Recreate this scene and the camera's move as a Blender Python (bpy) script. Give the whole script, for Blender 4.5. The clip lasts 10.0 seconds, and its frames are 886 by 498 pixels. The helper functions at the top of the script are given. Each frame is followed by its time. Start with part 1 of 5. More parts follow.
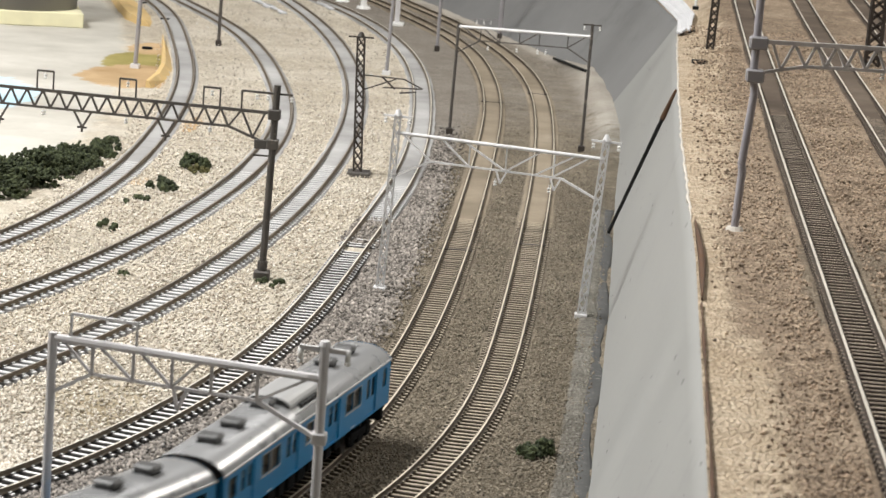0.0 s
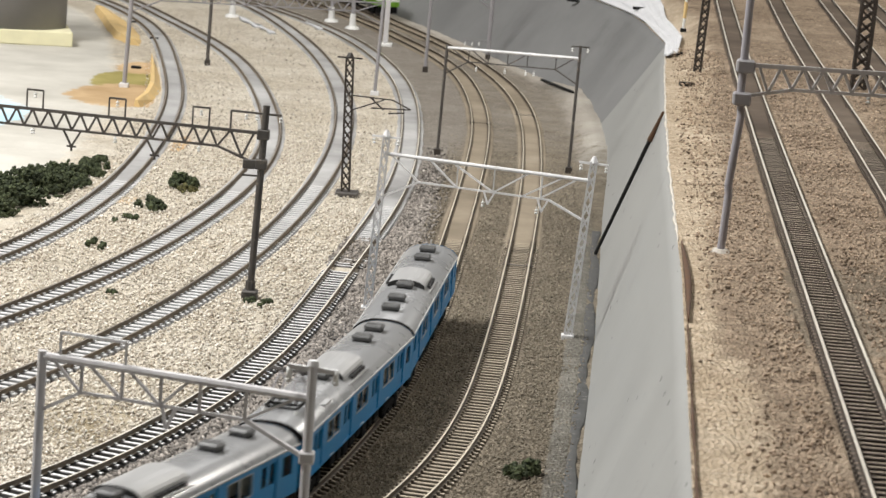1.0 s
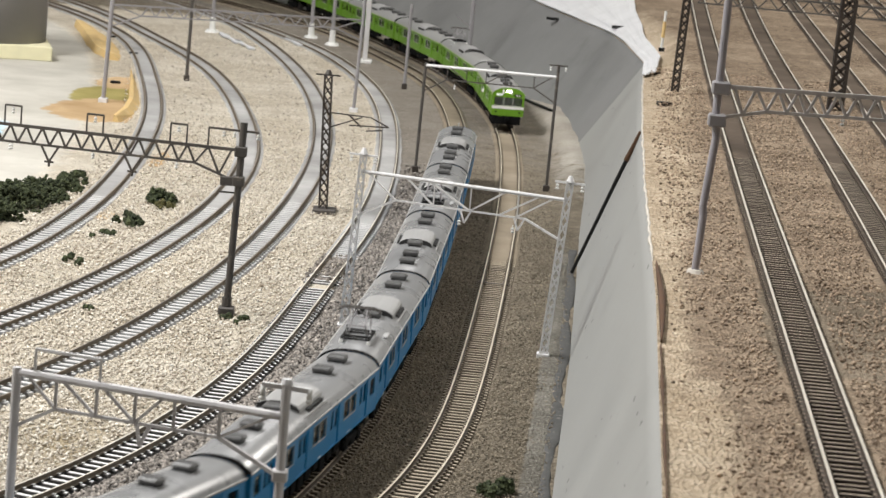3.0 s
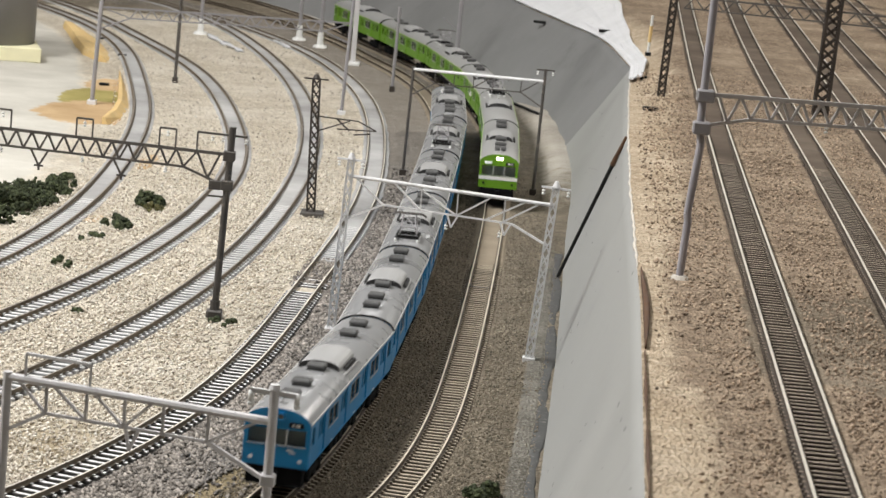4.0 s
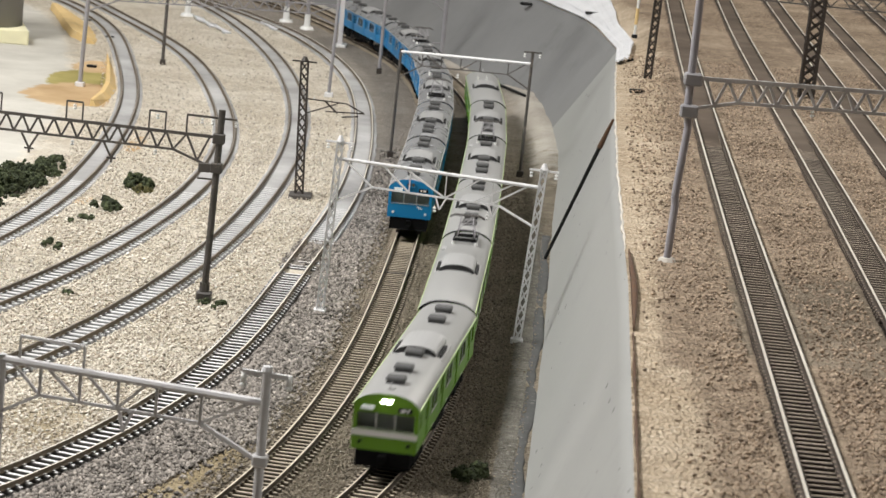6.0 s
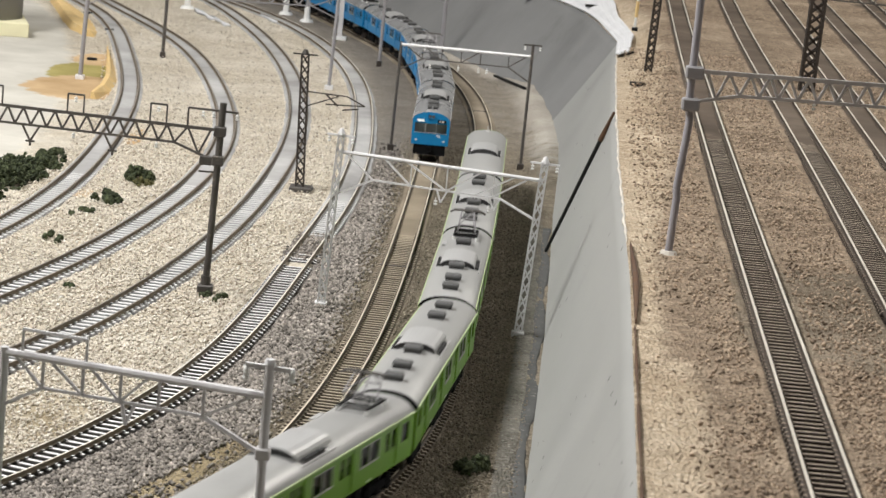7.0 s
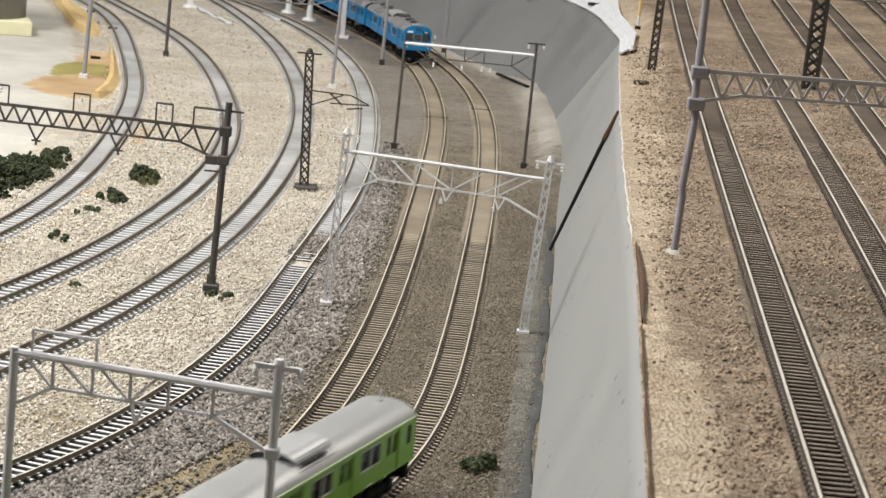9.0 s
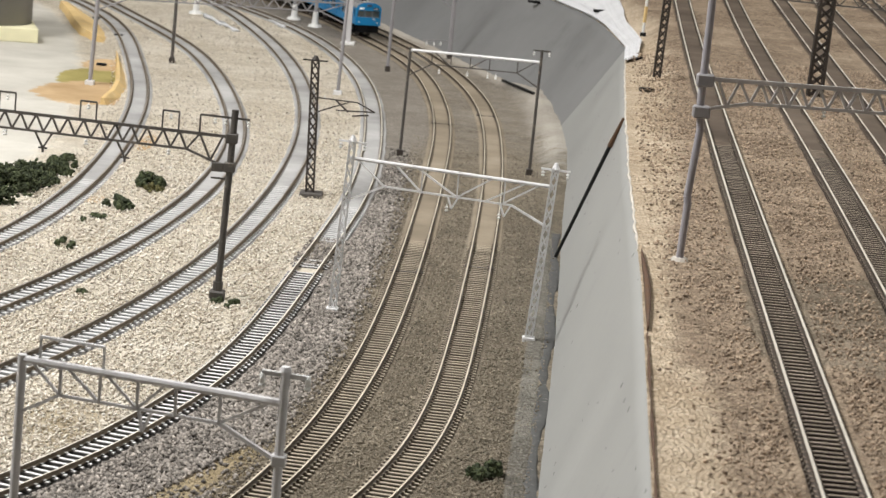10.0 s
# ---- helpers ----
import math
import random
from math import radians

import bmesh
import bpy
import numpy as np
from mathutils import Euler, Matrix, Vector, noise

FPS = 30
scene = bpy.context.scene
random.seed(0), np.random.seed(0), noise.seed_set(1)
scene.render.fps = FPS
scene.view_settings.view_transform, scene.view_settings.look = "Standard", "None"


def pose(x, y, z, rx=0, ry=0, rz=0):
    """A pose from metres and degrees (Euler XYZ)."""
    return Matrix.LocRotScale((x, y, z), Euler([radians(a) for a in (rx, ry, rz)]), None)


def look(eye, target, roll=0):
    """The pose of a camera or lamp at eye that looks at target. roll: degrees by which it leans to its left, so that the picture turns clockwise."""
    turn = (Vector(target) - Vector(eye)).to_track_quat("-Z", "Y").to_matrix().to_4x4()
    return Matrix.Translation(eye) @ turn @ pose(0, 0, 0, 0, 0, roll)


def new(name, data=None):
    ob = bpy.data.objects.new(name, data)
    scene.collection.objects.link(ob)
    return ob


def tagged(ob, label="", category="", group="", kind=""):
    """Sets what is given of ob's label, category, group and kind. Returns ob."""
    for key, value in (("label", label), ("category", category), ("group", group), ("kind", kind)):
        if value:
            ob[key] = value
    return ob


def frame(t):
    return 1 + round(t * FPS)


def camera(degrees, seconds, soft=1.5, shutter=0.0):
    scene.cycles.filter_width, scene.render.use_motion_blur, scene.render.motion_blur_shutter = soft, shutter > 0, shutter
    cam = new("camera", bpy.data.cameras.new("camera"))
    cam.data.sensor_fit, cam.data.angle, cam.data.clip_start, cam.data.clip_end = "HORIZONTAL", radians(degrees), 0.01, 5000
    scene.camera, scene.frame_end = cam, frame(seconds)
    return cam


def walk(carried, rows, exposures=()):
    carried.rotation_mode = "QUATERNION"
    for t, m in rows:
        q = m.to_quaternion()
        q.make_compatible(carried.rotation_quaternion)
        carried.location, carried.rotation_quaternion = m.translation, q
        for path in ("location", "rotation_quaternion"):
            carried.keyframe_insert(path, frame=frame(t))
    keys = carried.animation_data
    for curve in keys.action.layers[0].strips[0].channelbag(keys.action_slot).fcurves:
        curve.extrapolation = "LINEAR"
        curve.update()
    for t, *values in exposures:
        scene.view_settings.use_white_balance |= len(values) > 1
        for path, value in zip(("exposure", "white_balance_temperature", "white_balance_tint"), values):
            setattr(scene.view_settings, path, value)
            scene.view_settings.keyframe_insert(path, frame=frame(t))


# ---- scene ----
# ---------------------------------------------------------------- camera
cam = camera(19.12, 10.0, soft=1.5, shutter=0.45)
cam.data.dof.use_dof, cam.data.dof.focus_distance, cam.data.dof.aperture_fstop = True, 1.68, 58.0
PATH = [
    (0, (0.00566, 0.03693, 0.34077), (-0.03996, 2.00142, -0.03163), 4.220),
    (0.5, (0.00529, 0.03375, 0.34148), (-0.03487, 1.99982, -0.02314), 4.395),
    (1, (0.00535, 0.03080, 0.34215), (-0.03157, 1.99838, -0.01455), 4.556),
    (1.5, (0.00493, 0.03383, 0.34404), (-0.03112, 2.00269, -0.00565), 4.685),
    (2, (0.00557, 0.02977, 0.34269), (-0.02786, 1.99921, -0.00398), 4.781),
    (2.5, (0.00717, 0.03000, 0.34277), (-0.02103, 1.99991, -0.00173), 4.905),
    (4, (0.00742, 0.01571, 0.34973), (-0.00536, 1.98599, 0.00647), 5.266),
    (4.5, (0.00504, 0.01369, 0.34871), (-0.00364, 1.98350, 0.00265), 5.356),
    (5, (0.00453, 0.01013, 0.34943), (0.00016, 1.97911, -0.00145), 5.366),
    (5.5, (0.00537, 0.00725, 0.35192), (0.00394, 1.97571, -0.00190), 5.318),
    (7, (0.00370, 0.00535, 0.35240), (0.00506, 1.97230, -0.00972), 5.327),
    (7.5, (0.00211, 0.00411, 0.35349), (0.00388, 1.97072, -0.01042), 5.316),
    (8, (0.00043, 0.00223, 0.35516), (0.00248, 1.96869, -0.00958), 5.318),
    (8.5, (0.00026, 0.00142, 0.35397), (0.00186, 1.96787, -0.01083), 5.284),
    (9, (0.00051, 0.00106, 0.35423), (0.00179, 1.96758, -0.01021), 5.257),
    (9.5, (0.00017, 0.00001, 0.35475), (-0.00003, 1.96690, -0.00764), 5.245),
    (10, (-0.00012, -0.00200, 0.35564), (-0.00296, 1.96523, -0.00492), 5.250),
]
walk(cam, [(t, look(eye, target, roll)) for t, eye, target, roll in PATH], [(0, 0.12), (1.5, 0.06), (4, 0.04), (10, 0.06)])

# ---------------------------------------------------------------- world and room light
world = bpy.data.worlds.new("room_air")
world.use_nodes = True
world.node_tree.nodes["Background"].inputs[0].default_value = (1.0, 0.97, 0.93, 1)
world.node_tree.nodes["Background"].inputs[1].default_value = 0.2
scene.world = world


def ceiling_tube(name, x, y, watts, sx, sy, colour):
    lamp = bpy.data.lights.new(name, "AREA")
    lamp.shape, lamp.size, lamp.size_y = "RECTANGLE", sx, sy
    lamp.energy, lamp.color = watts, colour
    ob = new(name, lamp)
    ob.matrix_world = pose(x, y, 1.72)
    return ob


WARM, COOL = (1.0, 0.955, 0.89), (1.0, 0.985, 0.965)
for x, y, watts, colour in ((-1.2, 1.45, 80, COOL), (-1.4, 3.6, 14, COOL), (0.0, 1.6, 3, COOL), (0.0, 4.6, 5, COOL), (1.2, 1.3, 9, WARM), (1.3, 3.5, 28, WARM)):
    ceiling_tube("ceiling_lamp", x, y, watts, 0.5, 1.25, colour)


# ---------------------------------------------------------------- node helpers and materials
def nodes_of(name):
    m = bpy.data.materials.new(name)
    m.use_nodes = True
    nt = m.node_tree
    return m, nt, nt.nodes["Principled BSDF"]


def add(nt, kind, **inputs):
    n = nt.nodes.new(kind)
    for k, v in inputs.items():
        n.inputs[k.replace("_", " ")].default_value = v
    return n


def ramp(nt, fac, stops):
    n = nt.nodes.new("ShaderNodeValToRGB")
    while len(n.color_ramp.elements) < len(stops):
        n.color_ramp.elements.new(0.5)
    for e, (p, c) in zip(n.color_ramp.elements, stops):
        e.position, e.color = p, (*c, 1) if len(c) == 3 else c
    nt.links.new(fac, n.inputs[0])
    return n.outputs[0]


def mixed(nt, fac, a, b, blend="MIX"):
    n = nt.nodes.new("ShaderNodeMix")
    n.data_type, n.blend_type = "RGBA", blend
    for value, slot in ((fac, 0), (a, 6), (b, 7)):
        if isinstance(value, (int, float)):
            n.inputs[slot].default_value = value
        elif isinstance(value, tuple):
            n.inputs[slot].default_value = (*value, 1)
        else:
            nt.links.new(value, n.inputs[slot])
    return n.outputs[2]


def place(nt):
    return nt.nodes.new("ShaderNodeTexCoord").outputs["Object"]


def noisy(nt, vec, scale, detail=4.0, rough=0.6):
    n = add(nt, "ShaderNodeTexNoise", Scale=scale, Detail=detail, Roughness=rough)
    nt.links.new(vec, n.inputs["Vector"])
    return n.outputs["Fac"]


def bumped(nt, bsdf, height, strength, distance):
    b = add(nt, "ShaderNodeBump", Strength=strength, Distance=distance)
    nt.links.new(height, b.inputs["Height"])
    nt.links.new(b.outputs[0], bsdf.inputs["Normal"])


def painted(name, colour, rough=0.5, metal=0.0, vary=0.18, scale=60, dirt=None, spots=0.0, bump=0.15, specks=False):
    """Paint, plastic or metal with a broad unevenness, fine grain and, if given, grime of its own shape."""
    m, nt, b = nodes_of(name)
    v = place(nt)
    broad, fine = noisy(nt, v, scale), noisy(nt, v, scale * 14, 2.0)
    low, high = tuple(c * (1 - vary) for c in colour), tuple(min(1, c * (1 + vary)) for c in colour)
    col = ramp(nt, broad, [(0.3, low), (0.7, high)])
    col = mixed(nt, 0.12, col, ramp(nt, fine, [(0.3, low), (0.7, high)]))
    if dirt:
        mask = ramp(nt, noisy(nt, v, scale * 2.3, 6.0, 0.7), [(0.6 - spots, (0, 0, 0)), (0.72 - spots * 0.6, (1, 1, 1))])
        col = mixed(nt, mask, col, dirt)
    if specks:
        cell = add(nt, "ShaderNodeTexVoronoi", Scale=60.0, Randomness=1.0)
        nt.links.new(v, cell.inputs["Vector"])
        keep = nt.nodes.new("ShaderNodeSeparateColor")
        nt.links.new(cell.outputs["Color"], keep.inputs[0])
        size = add(nt, "ShaderNodeMath")
        size.operation = "MULTIPLY"
        nt.links.new(keep.outputs[0], size.inputs[0])
        size.inputs[1].default_value = 0.10
        dot = add(nt, "ShaderNodeMath")
        dot.operation = "LESS_THAN"
        nt.links.new(cell.outputs["Distance"], dot.inputs[0])
        nt.links.new(size.outputs[0], dot.inputs[1])
        col = mixed(nt, dot.outputs[0], col, (0.03, 0.03, 0.03))
    nt.links.new(col, b.inputs["Base Color"])
    b.inputs["Metallic"].default_value = metal
    nt.links.new(ramp(nt, broad, [(0.2, (rough * 0.8,) * 3), (0.8, (min(1, rough * 1.2),) * 3)]), b.inputs["Roughness"])
    bumped(nt, b, fine, bump, 0.0004)
    return m


def random_tint(name, dark, light, rough=0.8, per="object", grain=900, deep=0.45, fleck=1.2):
    """Pieces that differ one from the next."""
    m, nt, b = nodes_of(name)
    if per == "object":
        rnd = nt.nodes.new("ShaderNodeObjectInfo").outputs["Random"]
    else:
        rnd = nt.nodes.new("ShaderNodeNewGeometry").outputs["Random Per Island"]
    v = nt.nodes.new("ShaderNodeNewGeometry").outputs["Position"]
    fine = noisy(nt, v, grain, 3.0)
    mid = tuple((a + c) / 2 for a, c in zip(dark, light))
    if per == "object":
        col = ramp(nt, rnd, [(0.0, dark), (0.45, mid), (1.0, light)])
    else:
        col = ramp(nt, rnd, [(0.0, tuple(c * deep for c in dark)), (0.12, dark), (0.5, mid), (0.86, light), (0.97, light), (1.0, tuple(min(0.92, c * fleck) for c in light))])
    share = 0.5 if per == "object" else 0.2
    col = mixed(nt, share, col, ramp(nt, fine, [(0.3, dark), (0.7, light)]))
    col = mixed(nt, share, col, ramp(nt, noisy(nt, v, 25, 4.0), [(0.3, dark), (0.7, light)]))
    nt.links.new(col, b.inputs["Base Color"])
    b.inputs["Roughness"].default_value = rough
    bumped(nt, b, fine, 0.3, 0.0004)
    return m


def glass(name, tint, rough=0.04):
    m, nt, b = nodes_of(name)
    b.inputs["Base Color"].default_value = (*tint, 1)
    b.inputs["Roughness"].default_value = rough
    b.inputs["Transmission Weight"].default_value = 1.0
    b.inputs["IOR"].default_value = 1.1
    return m


def glowing(name, colour, strength):
    m, nt, b = nodes_of(name)
    b.inputs["Base Color"].default_value = (*colour, 1)
    b.inputs["Emission Color"].default_value = (*colour, 1)
    b.inputs["Emission Strength"].default_value = strength
    return m


def attribute(nt, name):
    n = nt.nodes.new("ShaderNodeAttribute")
    n.attribute_name = name
    s = nt.nodes.new("ShaderNodeSeparateColor")
    nt.links.new(n.outputs["Color"], s.inputs[0])
    return s.outputs


def ground_material(name, base, zones=(), grain=620, soft=0.0):
    """Glued ballast: cells of stone with shaded joints. zones: (attribute, channel, three colours, how smooth)."""
    m, nt, b = nodes_of(name)
    v = place(nt)
    warp = add(nt, "ShaderNodeVectorMath")
    warp.operation = "MULTIPLY_ADD"
    wobble = add(nt, "ShaderNodeTexNoise", Scale=900.0, Detail=2.0)
    nt.links.new(v, wobble.inputs["Vector"])
    nt.links.new(wobble.outputs["Color"], warp.inputs[0])
    warp.inputs[1].default_value = (0.0016,) * 3
    nt.links.new(v, warp.inputs[2])
    cell = add(nt, "ShaderNodeTexVoronoi", Scale=float(grain), Randomness=1.0)
    nt.links.new(warp.outputs[0], cell.inputs["Vector"])
    pick = nt.nodes.new("ShaderNodeSeparateColor")
    nt.links.new(cell.outputs["Color"], pick.inputs[0])
    tone, broad, stain = pick.outputs[0], noisy(nt, v, 9.0, 5.0), noisy(nt, v, 55.0 + 75.0 * soft, 5.0, 0.7)
    smudge = noisy(nt, v, 21.0, 6.0, 0.72)

    def stones(c):
        col = ramp(nt, tone, [(0.0, c[0]), (0.3, c[1]), (0.8, c[1]), (1.0, c[2])])
        col = mixed(nt, ramp(nt, stain, [(0.45, (0, 0, 0)), (0.70, (0.55 + 0.35 * soft,) * 3)]), col, c[0])
        col = mixed(nt, ramp(nt, broad, [(0.4, (0, 0, 0)), (0.7, (0.5,) * 3)]), col, c[2])
        shade = tuple(0.45 * a + 0.55 * b for a, b in zip(c[0], c[1]))
        return mixed(nt, ramp(nt, smudge, [(0.48, (0, 0, 0)), (0.64, (0.68,) * 3)]), col, shade)

    def even(c):
        col = ramp(nt, broad, [(0.3, c[0]), (0.55, c[1]), (0.75, c[2])])
        return mixed(nt, ramp(nt, noisy(nt, v, 240.0, 4.0), [(0.55, (0, 0, 0)), (0.8, (0.4,) * 3)]), col, c[0])

    col = stones(base)
    rough_edge = noisy(nt, v, 45.0, 5.0, 0.7)
    smooth = None
    for attr, channel, colours, flat, *soft_edge in zones:
        level = add(nt, "ShaderNodeMath")
        level.operation = "MULTIPLY_ADD"
        nt.links.new(rough_edge, level.inputs[0])
        level.inputs[1].default_value = 0.9
        nt.links.new(attribute(nt, attr)[channel], level.inputs[2])
        lo, hi = (0.62, 1.2) if soft_edge else (0.86, 1.0)
        mask = ramp(nt, level.outputs[0], [(lo, (0, 0, 0)), (hi, (1, 1, 1))])
        col = mixed(nt, mask, col, even(colours) if flat else stones(colours))
        if flat:
            smooth = mask if smooth is None else mixed(nt, 1.0, smooth, mask, "LIGHTEN")
    nt.links.new(col, b.inputs["Base Color"])
    b.inputs["Roughness"].default_value = 0.93
    b.inputs["Specular IOR Level"].default_value = 0.2
    height = cell.outputs["Distance"]
    if smooth is not None:
        height = mixed(nt, smooth, height, (0.35, 0.35, 0.35))
    bumped(nt, b, height, 1.0, 0.0022)
    return m


BEIGE = ((0.37, 0.305, 0.22), (0.69, 0.62, 0.50), (0.88, 0.83, 0.735))
GREY = ((0.042, 0.037, 0.032), (0.205, 0.187, 0.168), (0.50, 0.46, 0.415))
BROWN = ((0.085, 0.07, 0.05), (0.228, 0.192, 0.143), (0.42, 0.364, 0.28))
TAN = ((0.085, 0.062, 0.042), (0.325, 0.244, 0.172), (0.60, 0.48, 0.352))
PLASTER = ((0.39, 0.372, 0.328), (0.51, 0.49, 0.438), (0.60, 0.58, 0.527))
M = {
    "ground": ground_material("ballasted_ground", BROWN, (
        # bed 0: dark ballast with the shade between sleepers put into its colour.
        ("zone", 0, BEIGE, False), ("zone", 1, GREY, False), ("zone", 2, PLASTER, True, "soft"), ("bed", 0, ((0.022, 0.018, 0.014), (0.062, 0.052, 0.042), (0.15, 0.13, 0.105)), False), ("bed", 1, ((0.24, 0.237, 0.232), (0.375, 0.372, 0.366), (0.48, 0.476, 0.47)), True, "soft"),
        ("bed", 2, ((0.07, 0.061, 0.048), (0.195, 0.182, 0.154), (0.40, 0.38, 0.33)), False, "soft"),
        ("paint", 0, ((0.20, 0.17, 0.05), (0.36, 0.31, 0.12), (0.50, 0.43, 0.20)), True),
        ("paint", 1, ((0.33, 0.22, 0.11), (0.50, 0.36, 0.21), (0.62, 0.48, 0.32)), True),
        ("dust", 0, ((0.19, 0.167, 0.14), (0.31, 0.277, 0.237), (0.41, 0.37, 0.32)), False, "soft"),
        ("dust", 1, ((0.20, 0.155, 0.085), (0.37, 0.30, 0.185), (0.52, 0.44, 0.30)), False, "soft"),
        ("dust", 2, ((0.17, 0.14, 0.102), (0.265, 0.222, 0.165), (0.345, 0.295, 0.228)), True, "soft"),
        ("paint", 2, ((0.36, 0.55, 0.66), (0.50, 0.68, 0.77), (0.60, 0.75, 0.82)), True))),
    "plateau": ground_material("upper_ground", TAN, (
        ("zone", 0, ((0.29, 0.217, 0.14), (0.56, 0.447, 0.318), (0.80, 0.69, 0.54)), False, "soft"),
        ("zone", 1, ((0.10, 0.08, 0.057), (0.215, 0.173, 0.125), (0.41, 0.34, 0.255)), False),
        # zone 2: brown bed, darkened by colour for the shade between sleepers.
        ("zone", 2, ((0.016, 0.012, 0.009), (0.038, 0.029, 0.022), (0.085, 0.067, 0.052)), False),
        ("bed", 0, ((0.065, 0.05, 0.038), (0.115, 0.089, 0.068), (0.18, 0.144, 0.112)), True, "soft")), grain=520, soft=1.0),
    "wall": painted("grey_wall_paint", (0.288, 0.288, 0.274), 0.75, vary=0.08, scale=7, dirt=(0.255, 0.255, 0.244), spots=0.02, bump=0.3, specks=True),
    # The wall beyond the bend is a darker grey than the near one.
    "far_wall": painted("darker_grey_wall", (0.195, 0.195, 0.192), 0.75, vary=0.16, scale=5, dirt=(0.165, 0.165, 0.162), spots=0.04, bump=0.3),
    "paper": painted("white_plaster_sheet", (0.60, 0.605, 0.62), 0.85, vary=0.08, scale=30, dirt=(0.42, 0.42, 0.42), spots=0.0),
    "rim": painted("pale_plaster_rim", (0.56, 0.52, 0.46), 0.85, vary=0.12, scale=70, dirt=(0.45, 0.40, 0.33), spots=0.03),
    "board": painted("raw_brown_board", (0.085, 0.042, 0.02), 0.8, vary=0.3, scale=80),
    "black": painted("black_plastic", (0.018, 0.018, 0.018), 0.55, vary=0.3),
    # Black of the underframe; also puts the shade between cars into colour.
    "underframe_gap": painted("black_underframe_and_gap_shade", (0.006, 0.006, 0.0065), 0.8, vary=0.4),
    # rail_b and rail_r: rail sides set far darker than their heads.
    "rail_b": painted("dark_brown_rail", (0.062, 0.045, 0.029), 0.55, 0.2, vary=0.3, scale=90),
    "rail_l": painted("brown_weathered_rail", (0.15, 0.118, 0.082), 0.6, 0.2, vary=0.3, scale=90),
    "rail_r": painted("dark_rail", (0.06, 0.044, 0.033), 0.6, 0.2, vary=0.3, scale=90),
    "polished": painted("polished_rail_head", (0.84, 0.79, 0.69), 0.32, 0.25, vary=0.12, scale=40),
    "worn": painted("worn_tan_rail_head", (0.64, 0.575, 0.46), 0.36, 0.2, vary=0.15, scale=40),
    "dulled": painted("dulled_rail_head", (0.30, 0.265, 0.225), 0.45, 0.4, vary=0.2, scale=40),
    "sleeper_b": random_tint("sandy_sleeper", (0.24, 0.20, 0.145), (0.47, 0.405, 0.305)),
    # Sleeper sides are darker copies of the tops, their shade put into colour.
    "side_b": random_tint("shaded_sandy_sleeper_side", (0.05, 0.04, 0.028), (0.13, 0.105, 0.077)),
    "side_g": random_tint("shaded_grey_sleeper_side", (0.30, 0.303, 0.307), (0.50, 0.503, 0.507)),
    "side_l": random_tint("shaded_concrete_sleeper_side", (0.06, 0.058, 0.055), (0.16, 0.155, 0.15)),
    "side_r": random_tint("shaded_brown_sleeper_side", (0.035, 0.026, 0.02), (0.085, 0.066, 0.052)),
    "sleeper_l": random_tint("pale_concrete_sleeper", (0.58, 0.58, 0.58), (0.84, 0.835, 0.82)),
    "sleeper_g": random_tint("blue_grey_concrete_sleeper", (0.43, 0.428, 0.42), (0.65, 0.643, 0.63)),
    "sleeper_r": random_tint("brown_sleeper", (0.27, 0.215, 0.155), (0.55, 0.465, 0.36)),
    "silver": painted("silver_grey_paint", (0.74, 0.735, 0.74), 0.45, 0.0, vary=0.12, scale=50, dirt=(0.40, 0.38, 0.36), spots=0.0),
    "palegrey": painted("pale_grey_plastic", (0.60, 0.585, 0.59), 0.45, 0.0, vary=0.12, scale=40),
    "steel": painted("dark_grey_steel_paint", (0.085, 0.077, 0.070), 0.5, 0.1, vary=0.2, scale=60, dirt=(0.24, 0.20, 0.16), spots=0.0),
    "midgrey": painted("plain_grey_plastic", (0.30, 0.29, 0.30), 0.5, 0.0, vary=0.12, scale=40),
    "lilac": painted("lilac_grey_plastic", (0.36, 0.345, 0.375), 0.5, 0.0, vary=0.12, scale=40),
    "brownsteel": painted("brown_black_steel", (0.045, 0.036, 0.03), 0.55, 0.1, vary=0.3, scale=60),
    "insulator": painted("white_insulator", (0.82, 0.82, 0.80), 0.3, vary=0.05),
    "roof_blue": painted("dark_grey_roof_paint", (0.42, 0.425, 0.43), 0.28, 0.4, vary=0.10, scale=18, dirt=(0.30, 0.30, 0.30), spots=-0.02, bump=0.05),
    "roof_green": painted("pale_grey_roof_paint", (0.40, 0.40, 0.391), 0.42, 0.3, vary=0.07, scale=18, dirt=(0.33, 0.33, 0.32), spots=-0.03, bump=0.05),
    "gutter_green": painted("pale_green_gutter_paint", (0.42, 0.52, 0.26), 0.4, vary=0.06, scale=30, bump=0.05),
    "unit": painted("pale_grey_unit", (0.50, 0.50, 0.496), 0.38, 0.3, vary=0.08, scale=30, bump=0.05),
    "vent": painted("dull_grey_ventilator", (0.10, 0.10, 0.099), 0.45, 0.1, vary=0.1, bump=0.05),
    "grille": painted("dark_grille", (0.05, 0.05, 0.05), 0.6, vary=0.3),
    "blue": painted("sky_blue_car_paint", (0.003, 0.20, 0.46), 0.38, vary=0.05, scale=20, bump=0.03),
    "green": painted("yellow_green_car_paint", (0.125, 0.285, 0.014), 0.38, vary=0.05, scale=20, bump=0.03),
    "white": painted("white_paint", (0.80, 0.80, 0.78), 0.45, vary=0.04),
    "inside": painted("pale_moulded_interior", (0.46, 0.46, 0.43), 0.7, vary=0.08),
    "seat": painted("dark_seat_cloth", (0.06, 0.07, 0.09), 0.9, vary=0.2),
    "pane": glass("window_glass", (0.72, 0.76, 0.76)),
    "lamp": glowing("lit_headlamp", (1.0, 0.95, 0.82), 14.0),
